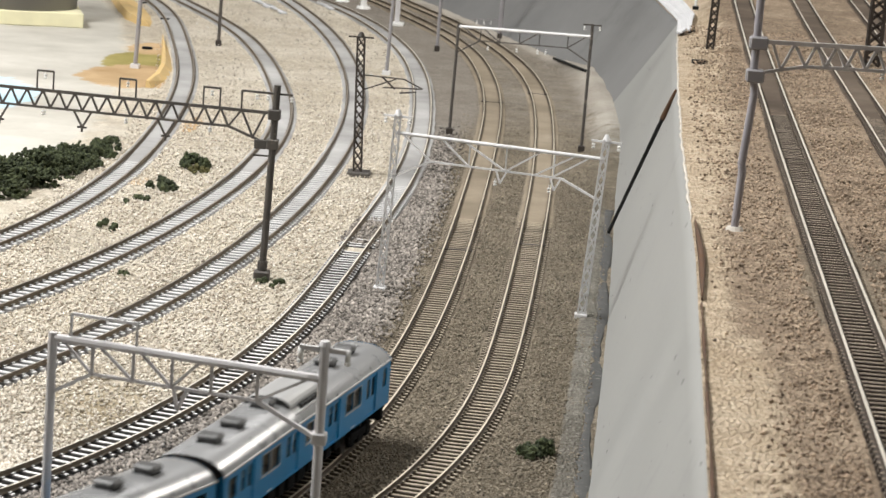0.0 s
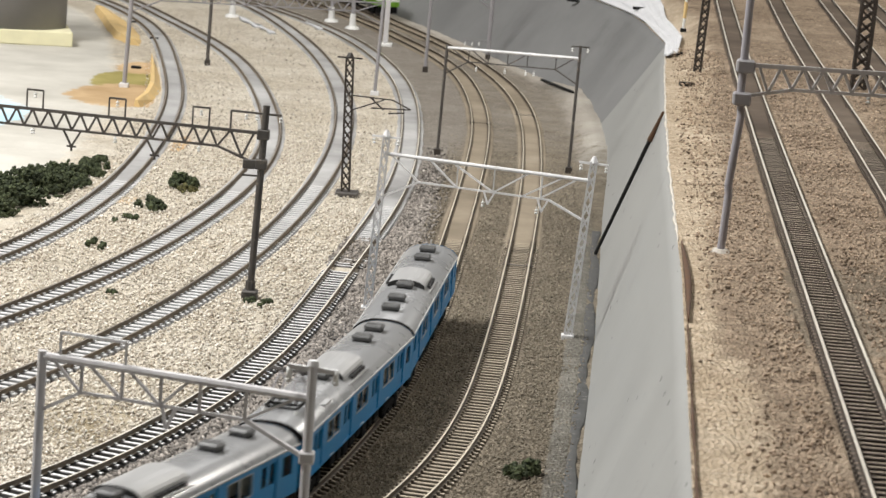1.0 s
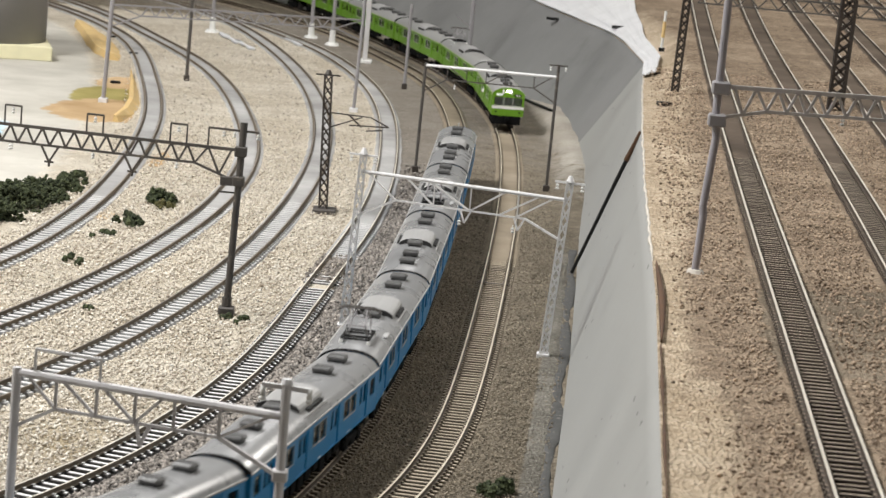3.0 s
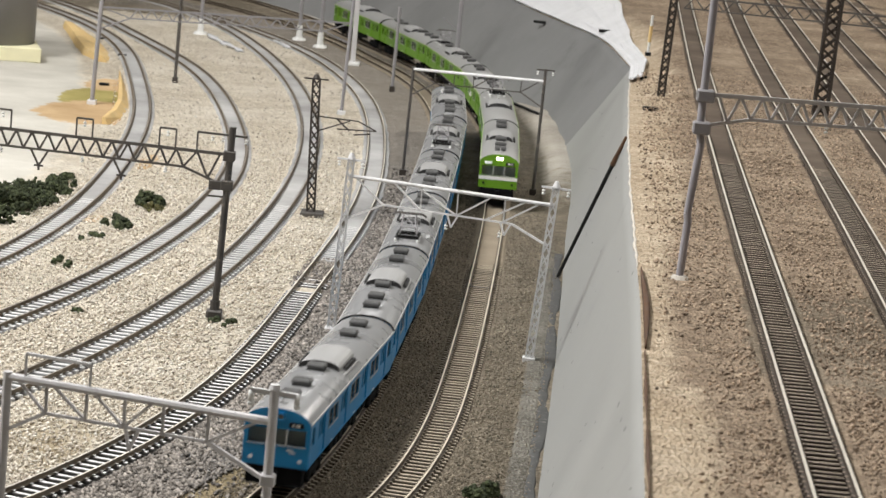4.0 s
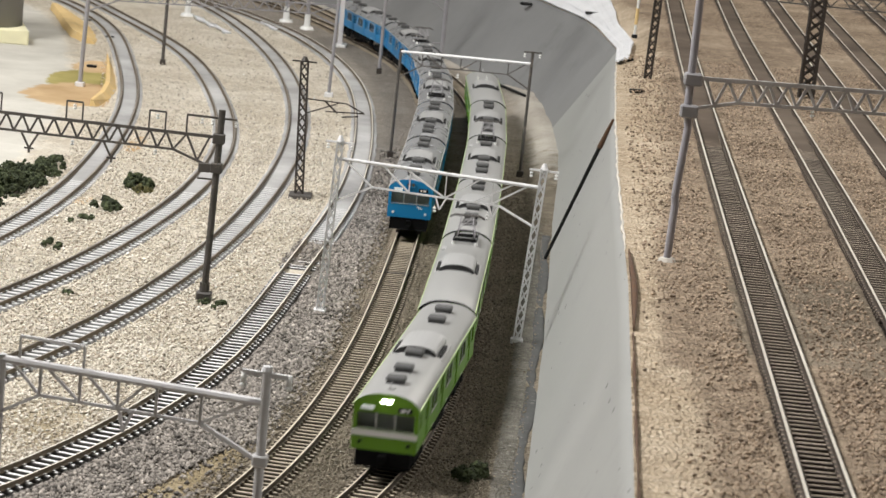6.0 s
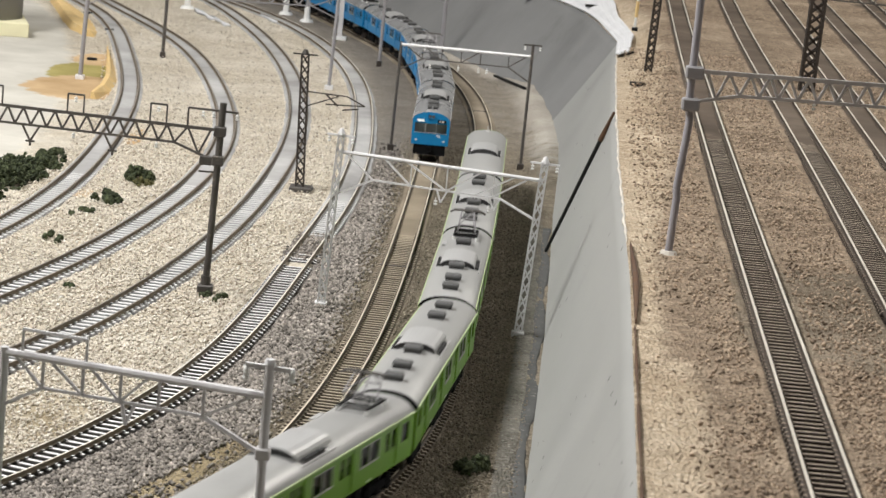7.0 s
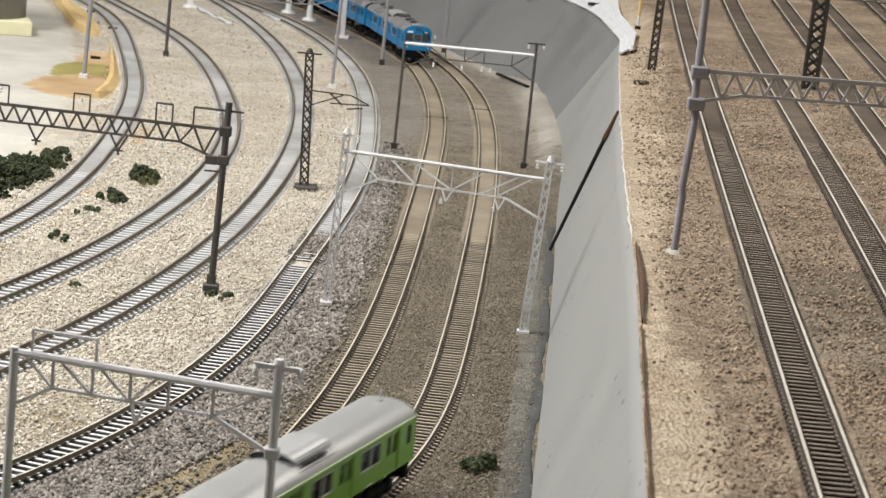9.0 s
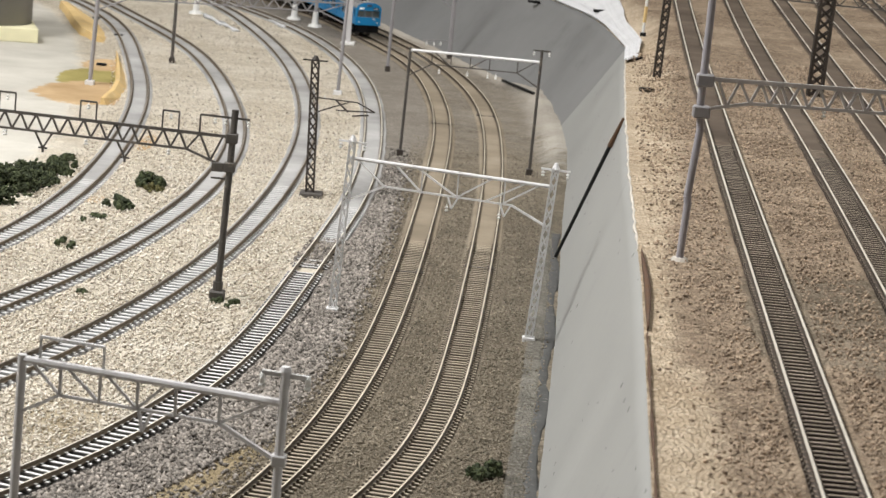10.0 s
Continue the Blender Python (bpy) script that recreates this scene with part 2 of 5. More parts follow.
    "lens": painted("clear_lamp_lens", (0.75, 0.75, 0.74), 0.15, vary=0.05),
    "red": painted("red_lamp_lens", (0.5, 0.05, 0.05), 0.2, vary=0.05),
    # A weak glow is added to the sign's pale face.
    "sign": glowing("pale_sign_glow", (0.85, 0.9, 0.9), 0.15),
    "yellow": painted("yellow_ochre_clay", (0.66, 0.47, 0.21), 0.8, vary=0.16, scale=35, dirt=(0.72, 0.56, 0.33), spots=0.05),
    "cream": painted("pale_yellow_foam", (0.78, 0.74, 0.50), 0.8, vary=0.06),
    "drum": painted("grey_brown_drum", (0.22, 0.21, 0.205), 0.7, vary=0.10, scale=14),
    "leaf": random_tint("dark_green_foam_foliage", (0.014, 0.021, 0.009), (0.078, 0.095, 0.042), 0.95, "island"),
    "dry": random_tint("olive_foam_foliage", (0.045, 0.045, 0.014), (0.17, 0.155, 0.06), 0.95, "island"),
    "grain_beige": random_tint("pale_ballast_stone", (0.33, 0.27, 0.195), BEIGE[2], 0.9, "island", deep=0.35),
    "grain_grey": random_tint("grey_ballast_stone", (0.038, 0.033, 0.028), (0.41, 0.369, 0.327), 0.9, "island", deep=0.3, fleck=1.9),
    "grain_brown": random_tint("brown_ballast_stone", (0.10, 0.084, 0.061), (0.355, 0.303, 0.227), 0.9, "island", deep=0.3, fleck=1.9),
    "grain_tan": random_tint("tan_ballast_stone", (0.125, 0.09, 0.062), (0.56, 0.43, 0.31), 0.9, "island", deep=0.4, fleck=1.5),
    "grain_dark": random_tint("dark_brown_crumb", (0.085, 0.057, 0.036), (0.21, 0.15, 0.098), 0.9, "island", deep=0.5),
    "room": painted("dull_room_paint", (0.26, 0.255, 0.245), 0.9, vary=0.03, scale=2),
    "floor": painted("dull_floor_covering", (0.14, 0.135, 0.13), 0.7, vary=0.1, scale=3),
}
for k in ("underframe_gap", "black", "grille"):
    M[k].node_tree.nodes["Principled BSDF"].inputs["Specular IOR Level"].default_value = 0.08


# ---------------------------------------------------------------- mesh helpers
class Shape:
    """Gathers faces for one mesh."""

    def __init__(self):
        self.v, self.f = [], []

    def put(self, verts, faces, m=None):
        k = len(self.v)
        self.v += [tuple(m @ Vector(p)) if m else tuple(p) for p in verts]
        self.f += [tuple(i + k for i in f) for f in faces]
        return self

    def box(self, lo, hi, cut=0.0, m=None):
        """A box, with all its edges cut by a chamfer if cut is given."""
        if not cut:
            (a, b, c), (d, e, g) = lo, hi
            return self.put([(a, b, c), (d, b, c), (d, e, c), (a, e, c), (a, b, g), (d, b, g), (d, e, g), (a, e, g)],
                            [(3, 2, 1, 0), (4, 5, 6, 7), (0, 1, 5, 4), (1, 2, 6, 5), (2, 3, 7, 6), (3, 0, 4, 7)], m)
        verts, at = [], {}
        for i in (0, 1):
            for j in (0, 1):
                for k in (0, 1):
                    p = [(lo, hi)[n][ax] for ax, n in enumerate((i, j, k))]
                    for ax in range(3):
                        q = [p[x] + (0 if x == ax else cut * (1 - 2 * (i, j, k)[x])) for x in range(3)]
                        at[i, j, k, ax] = len(verts)
                        verts.append(q)
        faces = []
        for ax in range(3):
            for s in (0, 1):
                loop = []
                for u, w in ((0, 0), (1, 0), (1, 1), (0, 1)):
                    c = [0, 0, 0]
                    c[ax], c[(ax + 1) % 3], c[(ax + 2) % 3] = s, u, w
                    loop.append(at[(*c, ax)])
                faces.append(tuple(loop if s else loop[::-1]))
            b, c = (ax + 1) % 3, (ax + 2) % 3
            for s in (0, 1):
                for t in (0, 1):
                    e0, e1 = [0] * 3, [0] * 3
                    e0[b] = e1[b] = s
                    e0[c] = e1[c] = t
                    e1[ax] = 1
                    loop = [at[(*e0, b)], at[(*e1, b)], at[(*e1, c)], at[(*e0, c)]]
                    faces.append(tuple(loop if s == t else loop[::-1]))
        for i in (0, 1):
            for j in (0, 1):
                for k in (0, 1):
                    loop = [at[i, j, k, n] for n in range(3)]
                    faces.append(tuple(loop if (i + j + k) % 2 else loop[::-1]))
        return self.put(verts, faces, m)

    def tube(self, p, q, r0, r1=None, n=8, caps=True):
        """A round bar from p to q."""
        p, q, r1 = Vector(p), Vector(q), r0 if r1 is None else r1
        turn = (q - p).to_track_quat("Z", "Y").to_matrix()
        ring = [turn @ Vector((math.cos(2 * math.pi * i / n), math.sin(2 * math.pi * i / n), 0)) for i in range(n)]
        verts = [p + r0 * d for d in ring] + [q + r1 * d for d in ring]
        faces = [(i, (i + 1) % n, n + (i + 1) % n, n + i) for i in range(n)]
        if caps:
            faces += [tuple(range(n))[::-1], tuple(range(n, 2 * n))]
        return self.put(verts, faces)

    def beam(self, p, q, w, h):
        """A flat bar from p to q, w wide and h high."""
        p, q = Vector(p), Vector(q)
        turn = (q - p).to_track_quat("X", "Z").to_matrix().to_4x4()
        return self.box((0, -w / 2, -h / 2), ((q - p).length, w / 2, h / 2), 0, Matrix.Translation(p) @ turn)

    def ball(self, c, r, n=6, squash=1.0):
        rows = 4
        verts = [(c[0], c[1], c[2] - r * squash)]
        for i in range(1, rows):
            a = math.pi * i / rows
            verts += [(c[0] + r * math.sin(a) * math.cos(2 * math.pi * j / n), c[1] + r * math.sin(a) * math.sin(2 * math.pi * j / n), c[2] - r * squash * math.cos(a)) for j in range(n)]
        verts.append((c[0], c[1], c[2] + r * squash))
        faces = [(0, 1 + (j + 1) % n, 1 + j) for j in range(n)]
        for i in range(rows - 2):
            faces += [(1 + i * n + j, 1 + i * n + (j + 1) % n, 1 + (i + 1) * n + (j + 1) % n, 1 + (i + 1) * n + j) for j in range(n)]
        faces += [(len(verts) - 1, 1 + (rows - 2) * n + j, 1 + (rows - 2) * n + (j + 1) % n) for j in range(n)]
        return self.put(verts, faces)

    def mesh(self, name, material, smooth=False):
        me = bpy.data.meshes.new(name)
        me.from_pydata(self.v, [], self.f)
        me.materials.append(material)
        if smooth:
            me.polygons.foreach_set("use_smooth", [True] * len(me.polygons))
        me.update()
        return me


def part(name, shape, material, parent, label="", m=None, smooth=False):
    """One mesh object under a thing or a part. shape: a Shape or a mesh that is shared."""
    me = shape.mesh(name, material, smooth) if isinstance(shape, Shape) else shape
    ob = new(name, me)
    ob.parent = parent
    if m is not None:
        ob.matrix_basis = m
    return tagged(ob, label)


def thing(name, m, label, category, group="", kind=""):
    ob = new(name)
    ob.empty_display_size = 0.01
    ob.matrix_basis = m
    return tagged(ob, label, category, group, kind)


# ---------------------------------------------------------------- track lines
UPPER = 0.1137   # the upper board over the lower one
RAIL_TOP = 0.004
GAUGE = 0.0165


class Line:
    """A track's centre line: a start, a heading and curvatures at even steps; it runs on at both ends."""

    def __init__(self, x, y, heading, length, bends, before=0.0, after=0.0, k0=None, k1=None, z=0.0):
        ds, self.z = 0.006, z
        n0, n1 = int(before / ds), int((length + after) / ds)
        s = np.arange(-n0, n1 + 1) * ds
        k = np.interp(s, np.linspace(0, length, len(bends)), bends)
        k[s < 0] = bends[0] if k0 is None else k0
        k[s > length] = bends[-1] if k1 is None else k1
        th = np.concatenate([[0], np.cumsum((k[1:] + k[:-1]) / 2 * ds)])
        th += radians(heading) - np.interp(0, s, th)
        mid = (th[1:] + th[:-1]) / 2
        px, py = (np.concatenate([[0], np.cumsum(g(mid) * ds)]) for g in (np.cos, np.sin))
        self.s, self.th = s, th
        self.x, self.y = px + x - np.interp(0, s, px), py + y - np.interp(0, s, py)
        self.length = length

    def at(self, s, side=0.0):
        x, y, th = (float(np.interp(s, self.s, a)) for a in (self.x, self.y, self.th))
        return x - side * math.sin(th), y + side * math.cos(th), th

    def aside(self, px, py):
        """Signed distance of points from the line, to its left positive."""
        a = np.stack([self.x, self.y], 1)[::3]
        best, out = np.full(len(px), 1e9), np.zeros(len(px))
        d = np.diff(a, axis=0)
        for i in range(len(d)):
            t = np.clip(((px - a[i, 0]) * d[i, 0] + (py - a[i, 1]) * d[i, 1]) / (d[i] @ d[i]), 0, 1)
            ox, oy = px - a[i, 0] - t * d[i, 0], py - a[i, 1] - t * d[i, 1]
            far = ox * ox + oy * oy
            near = far < best
            best[near] = far[near]
            out[near] = (np.sqrt(far) * np.sign(d[i, 0] * oy - d[i, 1] * ox))[near]
        return out


LINES = {
    "B1": Line(-0.0911, 1.1784, 76.06, 2.280, [0.759, 0.303, 0.077, 0.023, 0.042, 0.217, 0.24, 0.70, -0.3], 1.7, 1.9, 0.8, 0.55),
    "B2": Line(-0.0181, 1.2670, 78.36, 2.431, [0.951, 0.078, 0.017, 0.071, 0.093, 0.355, 0.379, 0.306, -0.3], 2.1, 2.9, 0.85, 0.55),
    "L4": Line(-0.2705, 1.0675, 56.91, 2.222, [1.265, 0.782, -0.05, 0.246, 0.101, 0.322, 0.388], 0.3, 1.0, 0.9, 0.5),
    "L3": Line(-0.2605, 1.3571, 70.48, 2.154, [0.703, 0.375, 0.19, 0.234, 0.213, 0.229, 0.158], 0.3, 1.0, 0.7, 0.5),
    "L2": Line(-0.2816, 1.5730, 74.37, 1.930, [0.576, 0.303, 0.47, 0.147, 0.502, -0.2], 0.3, 1.0, 0.7, 0.5),
    "L1": Line(-0.3382, 1.6870, 75.51, 1.595, [0.941, 0.385, 0.161, 0.301, 0.013, 0.556], 0.3, 1.2, 0.7, 0.6),
    "R1": Line(0.1543, 1.0749, 87.75, 2.149, [-0.002, -0.01, -0.003], 0.5, 1.2, 0, 0, UPPER),
    "R2": Line(0.2370, 1.4856, 87.41, 1.813, [0.03, -0.021, -0.017], 0.7, 1.2, 0, 0, UPPER),
    "R3": Line(0.3310, 2.3406, 87.3, 1.2, [0, 0], 1.2, 1.0, 0, 0, UPPER),
    "R4": Line(0.3940, 2.5862, 87.3, 1.2, [0, 0], 1.2, 0.8, 0, 0, UPPER),
    "R5": Line(0.4734, 2.9198, 87.0, 1.0, [0, 0], 1.4, 0.6, 0, 0, UPPER),
}


# where the fill between the rails begins to cover the sleepers, and where it hides them
BURIED = {"B1": (0.66, 0.86), "B2": (0.61, 0.76), "L4": (0.97, 1.10), "L3": (0.50, 1.02), "L2": (0.36, 0.62), "L1": (0.28, 0.50),
          "R1": (0.56, 0.92), "R2": (0.15, 0.50), "R3": (-0.70, -0.40), "R4": (-0.95, -0.64), "R5": (-1.28, -0.98)}
L4_BARE = (0.805, 0.885)   # a stretch where ballast covers the sleepers


def buried(key, py):
    """How far the fill of a track has risen at a place along the board, 0 to 1."""
    a, b = (LINES[key].at(s)[1] for s in BURIED[key])
    return ease(py, a, b)


# ---------------------------------------------------------------- ground, wall and upper board
def sheet(name, px, py, pz, material, label, zone=None, paint=None, bed=None, dust=None):
    """A grid of points as one sheet of ground."""
    rows, cols = px.shape
    me = bpy.data.meshes.new(name)
    k = np.arange(rows * cols).reshape(rows, cols)
    faces = np.stack([k[:-1, :-1], k[:-1, 1:], k[1:, 1:], k[1:, :-1]], -1).reshape(-1, 4)
    me.from_pydata(np.stack([px, py, pz], -1).reshape(-1, 3).tolist(), [], faces.tolist())
    me.polygons.foreach_set("use_smooth", [True] * len(me.polygons))
    for attr, channels in (("zone", zone), ("paint", paint), ("bed", bed), ("dust", dust)):
        if channels is not None:
            data = np.ones((rows * cols, 4), "f")
            data[:, :3] = np.stack([c.ravel() for c in channels], -1)
            me.attributes.new(attr, "FLOAT_COLOR", "POINT").data.foreach_set("color", data.ravel())
    me.materials.append(material)
    me.update()
    return tagged(new(name, me), label, "ground", kind="structure")


def ease(v, a, b):
    t = np.clip((v - a) / (b - a), 0, 1)
    return t * t * (3 - 2 * t)


# plan of the wall between the boards: y, foot x, top x, top z
WALL = [(0.30, 0.000, 0.048, 0.1137), (0.87, 0.031, 0.078, 0.1137), (1.27, 0.056, 0.097, 0.1137), (1.65, 0.074, 0.110, 0.1137),
        (1.97, 0.086, 0.124, 0.1125), (2.28, 0.097, 0.140, 0.104), (2.46, 0.099, 0.150, 0.098), (2.64, 0.096, 0.161, 0.093)]
# beyond the corner: foot x, foot y, top x, top y, top z
BEND = [(0.096, 2.64, 0.161, 2.64, 0.093), (0.090, 2.80, 0.150, 2.86, 0.092), (0.080, 2.94, 0.139, 3.00, 0.090), (0.055, 3.05, 0.110, 3.12, 0.090),
        (0.024, 3.16, 0.075, 3.27, 0.090), (-0.011, 3.26, 0.050, 3.38, 0.092), (-0.05, 3.40, 0.010, 3.54, 0.095), (-0.10, 3.56, -0.04, 3.74, 0.10),
        (-0.19, 3.82, -0.13, 4.02, 0.10), (-0.36, 4.15, -0.30, 4.36, 0.10), (-0.75, 4.60, -0.70, 4.85, 0.10), (-1.6, 5.0, -1.6, 5.3, 0.10)]


def foot_x(y):
    ys = [w[0] for w in WALL] + [b[1] for b in BEND[1:]]
    xs = [w[1] for w in WALL] + [b[0] for b in BEND[1:]]
    return np.interp(y, ys, xs)


def top_x(y):
    ys = [w[0] for w in WALL] + [b[3] for b in BEND[1:]]
    xs = [w[2] for w in WALL] + [b[2] for b in BEND[1:]]
    return np.interp(y, ys, xs)


def top_z(y):
    ys = [w[0] for w in WALL] + [b[3] for b in BEND[1:]]
    zs = [w[3] for w in WALL] + [b[4] for b in BEND[1:]]
    return np.interp(y, ys, zs)


def rippled(px, py, size, scale):
    """Small even-handed unevenness, the same at every build."""
    out = np.zeros_like(px)
    rng = np.random.RandomState(7)
    for i in range(10):
        a, b, c = rng.uniform(-1, 1, 3) * scale * (1 + 0.5 * i)
        out += np.sin(a * px + b * py + 6.28 * c) / (1 + 0.4 * i)
    return out * size / 3


def build_ground():
    ys = np.concatenate([np.linspace(0.25, 0.95, 30), np.linspace(0.96, 2.6, 300), np.linspace(2.61, 4.2, 150), np.linspace(4.25, 6.0, 20)])
    us = np.concatenate([np.linspace(0, 0.55, 300), np.linspace(0.56, 2.2, 40)])
    py = np.repeat(ys[:, None], len(us), 1)
    px = foot_x(py) + 0.02 - us[None, :]
    fx, fy = px.ravel(), py.ravel()
    d = {n: LINES[n].aside(fx, fy).reshape(px.shape) for n in ("B1", "B2", "L4", "L3", "L2", "L1")}
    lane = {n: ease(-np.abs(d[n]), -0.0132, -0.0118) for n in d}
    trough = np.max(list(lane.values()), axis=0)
    filled = np.max([lane[n] * buried(n, py) for n in d], axis=0)
    pale_bed = np.max([lane[n] * buried(n, py + 0.12) for n in ("L1", "L2", "L4")] + [lane["L3"] * ease(py, 1.3, 1.7)], axis=0)
    tan_bed = np.max([lane[n] * buried(n, py + 0.05) for n in ("B1", "B2")], axis=0)
    bare = lane["L4"] * ease(py, 1.765, 1.80) * ease(-py, -1.935, -1.915)
    # bed marks where the shade between open sleepers is coloured in.
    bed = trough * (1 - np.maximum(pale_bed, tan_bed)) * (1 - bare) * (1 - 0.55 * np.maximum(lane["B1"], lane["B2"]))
    filled = np.max([filled, 0.5 * bare, 0.45 * lane["B1"], 0.45 * lane["B2"]], axis=0)
    shoulder = ease(d["L4"], -0.017, -0.004)
    beyond = ease(py, 3.5, 3.95)
    beige = shoulder * (1 - beyond)
    grey = np.maximum((1 - shoulder) * ease(d["B1"], 0.019, 0.036), beyond * ease(d["B1"], 0.016, 0.026))
    plaster = ease(d["L1"], 0.035, 0.10) * (1 - 0.5 * beyond)
    near_wall = foot_x(py) - px
    kerb = ease(near_wall, 0.005, 0.008) * ease(-near_wall, -0.0185, -0.0155)
    plaster = np.maximum(plaster, 0.50 * ease(-near_wall, -0.042, -0.004) * ease(py, 2.1, 2.6))

    def blot(x, y, rx, ry, turn=0.0):
        c, s = math.cos(turn), math.sin(turn)
        u, v = (px - x) * c + (py - y) * s, -(px - x) * s + (py - y) * c
        return np.clip(1.25 - 0.55 * ((u / rx) ** 2 + (v / ry) ** 2), 0, 1)

    olive = blot(-0.383, 2.755, 0.036, 0.075)
    tan = np.maximum(blot(-0.372, 2.63, 0.048, 0.075), blot(-0.385, 2.87, 0.030, 0.05) * 0.8)
    for x, y, rx, ry in ((-0.0935, 1.33, 0.012, 0.12), (-0.110, 1.22, 0.016, 0.09), (-0.205, 1.41, 0.022, 0.05)):
        grey = grey * (1 - blot(x, y, rx, ry))
    off_track = ease(d["L1"], 0.015, 0.024)
    olive, tan = olive * off_track, tan * off_track
    earth = ease(-np.abs(px + 0.1206 - 0.33 * (py - 1.2115)), -0.024, -0.007) * ease(py, 1.08, 1.14) * ease(-py, -1.46, -1.28) * ease(d["B1"], 0.014, 0.019)
    tan = np.max([tan, 0.8 * blot(-0.277, 2.33, 0.007, 0.045), 0.5 * blot(-0.277, 2.02, 0.008, 0.03)], axis=0)
    grey = grey * (1 - 0.5 * ease(py, 2.2, 2.9))
    earth = np.maximum(0.74 * earth, 0.40 * blot(-0.195, 1.335, 0.026, 0.055))
    # Paler ballast colour far along the board, beside the brown tracks.
    far_pale = 0.74 * ease(py, 2.05, 2.75) * ease(-np.abs(py - 3.0), -1.0, -0.7) * (1 - shoulder) * (1 - trough) * (0.55 + 0.45 * ease(d["B1"], 0.010, 0.020))
    pond = blot(-0.50, 2.42, 0.055, 0.11)
    z = rippled(px, py, 0.0008, 90) * (1 - trough) - 0.0011 * trough + 0.0029 * filled
    z = z + 0.0012 * kerb * ease(-py, -2.2, -1.9)
    z = z + 0.010 * ease(-near_wall, -0.030, 0.0) * ease(py, 2.1, 2.5) * ease(-py, -3.1, -2.9)
    return sheet("ground", px, py, z - 0.0005, M["ground"], "scenery board covered in glued pale, grey and brown ballast", (beige, grey, plaster), (olive, tan, pond), (bed, pale_bed, 0.75 * kerb * ease(-py, -2.2, -1.9)), (far_pale, earth, tan_bed))


def build_upper_ground():
    ys = np.concatenate([np.linspace(0.25, 0.8, 20), np.linspace(0.82, 2.64, 240), np.linspace(2.66, 4.2, 110), np.linspace(4.25, 6.0, 20)])
    us = np.concatenate([np.linspace(0, 0.34, 190), np.linspace(0.35, 1.9, 60)])
    py = np.repeat(ys[:, None], len(us), 1)
    px = top_x(py) + us[None, :]
    px = np.where(us[None, :] > 0.3499, top_x(py) * 0 + 0.12 + us[None, :] + (top_x(py) - 0.12) * ease(-us[None, :], -0.8, -0.35), px)
    into = us[None, :] + 0 * py
    low = top_z(py)
    z = low + (UPPER - low) * ease(into, 0.0, 0.05) + rippled(px, py, 0.0007, 80) * ease(into, 0, 0.01)
    wide = np.interp(py, (1.2, 1.45, 1.75, 2.4), (0.024, 0.032, 0.060, 0.060))
    edge = 0.95 * ease(-into / wide, -1.0, -0.17) * (0.7 + 0.3 * ease(np.sin(py * 9.0), -1, 1))
    edge = np.maximum(edge, 0.80 * ease(-py, -1.16, -1.02) * ease(-into, -0.042, -0.012))
    grey = 0.70 * ease(into, 0.03, 0.06) * ease(-np.abs(py - 1.22), -0.17, -0.07) + 0.44 * ease(into, 0.09, 0.14) * ease(-py, -1.8, -1.3)
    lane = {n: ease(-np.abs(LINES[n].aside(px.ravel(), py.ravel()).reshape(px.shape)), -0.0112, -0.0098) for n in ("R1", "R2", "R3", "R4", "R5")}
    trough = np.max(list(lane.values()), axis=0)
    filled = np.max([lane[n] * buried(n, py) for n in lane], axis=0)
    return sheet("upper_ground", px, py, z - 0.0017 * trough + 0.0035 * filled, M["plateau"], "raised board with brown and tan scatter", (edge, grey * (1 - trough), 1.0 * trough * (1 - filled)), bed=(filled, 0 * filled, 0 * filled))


def ruled(name, rows, material, label, steps=10, bulge=0.0):
    """A wall between a foot line and a top line, 4 mm thick."""
    s = Shape()
    pts = []
    n = len(rows)
    for i in range((n - 1) * 8 + 1):
        a, t = min(i // 8, n - 2), i / 8 - min(i // 8, n - 2)
        fx, fy, tx, ty, tz = (rows[a][c] + (rows[a + 1][c] - rows[a][c]) * t for c in range(5))
        col = []
        for j in range(steps + 1):
            u = j / steps
            wob = bulge * math.sin(math.pi * u) * math.sin(i * 0.9 + 2 * u)
            col.append((fx + (tx - fx) * u + wob, fy + (ty - fy) * u, -0.002 + (tz + 0.002) * u))
        pts.append(col)
    w, h = len(pts), steps + 1
    verts = [p for col in pts for p in col] + [(p[0] + 0.004, p[1] + 0.001, p[2] - 0.0005) for col in pts for p in col]
    off = w * h
    faces = []
    for i in range(w - 1):
        for j in range(h - 1):
            k = i * h + j
            faces += [(k, k + 1, k + h + 1, k + h), (off + k, off + k + h, off + k + h + 1, off + k + 1)]
        k = i * h + h - 1
        faces.append((k, off + k, off + k + h, k + h))
    s.put(verts, faces)
    return tagged(new(name, s.mesh(name, material, True)), label, "wall", kind="structure")


build_ground()
build_upper_ground()
NEAR_WALL = ruled("wall_near", [(f, y, t, y, z) for y, f, t, z in WALL], M["wall"], "sloping grey-painted retaining wall between the boards", bulge=0.0006)
ruled("wall_far", BEND, M["far_wall"], "curved darker grey retaining wall behind the tracks", bulge=0.001)


def build_room():
    """Plain walls, floor and ceiling that close the place."""
    for name, lo, hi, mat in (("floor", (-4.0, -2.5, -0.95), (4.0, 7.5, -0.9), "floor"), ("ceiling", (-4.0, -2.5, 1.8), (4.0, 7.5, 1.85), "room"),
                              ("wall_west", (-4.1, -2.5, -0.9), (-4.0, 7.5, 1.8), "room"), ("wall_east", (4.0, -2.5, -0.9), (4.1, 7.5, 1.8), "room"),
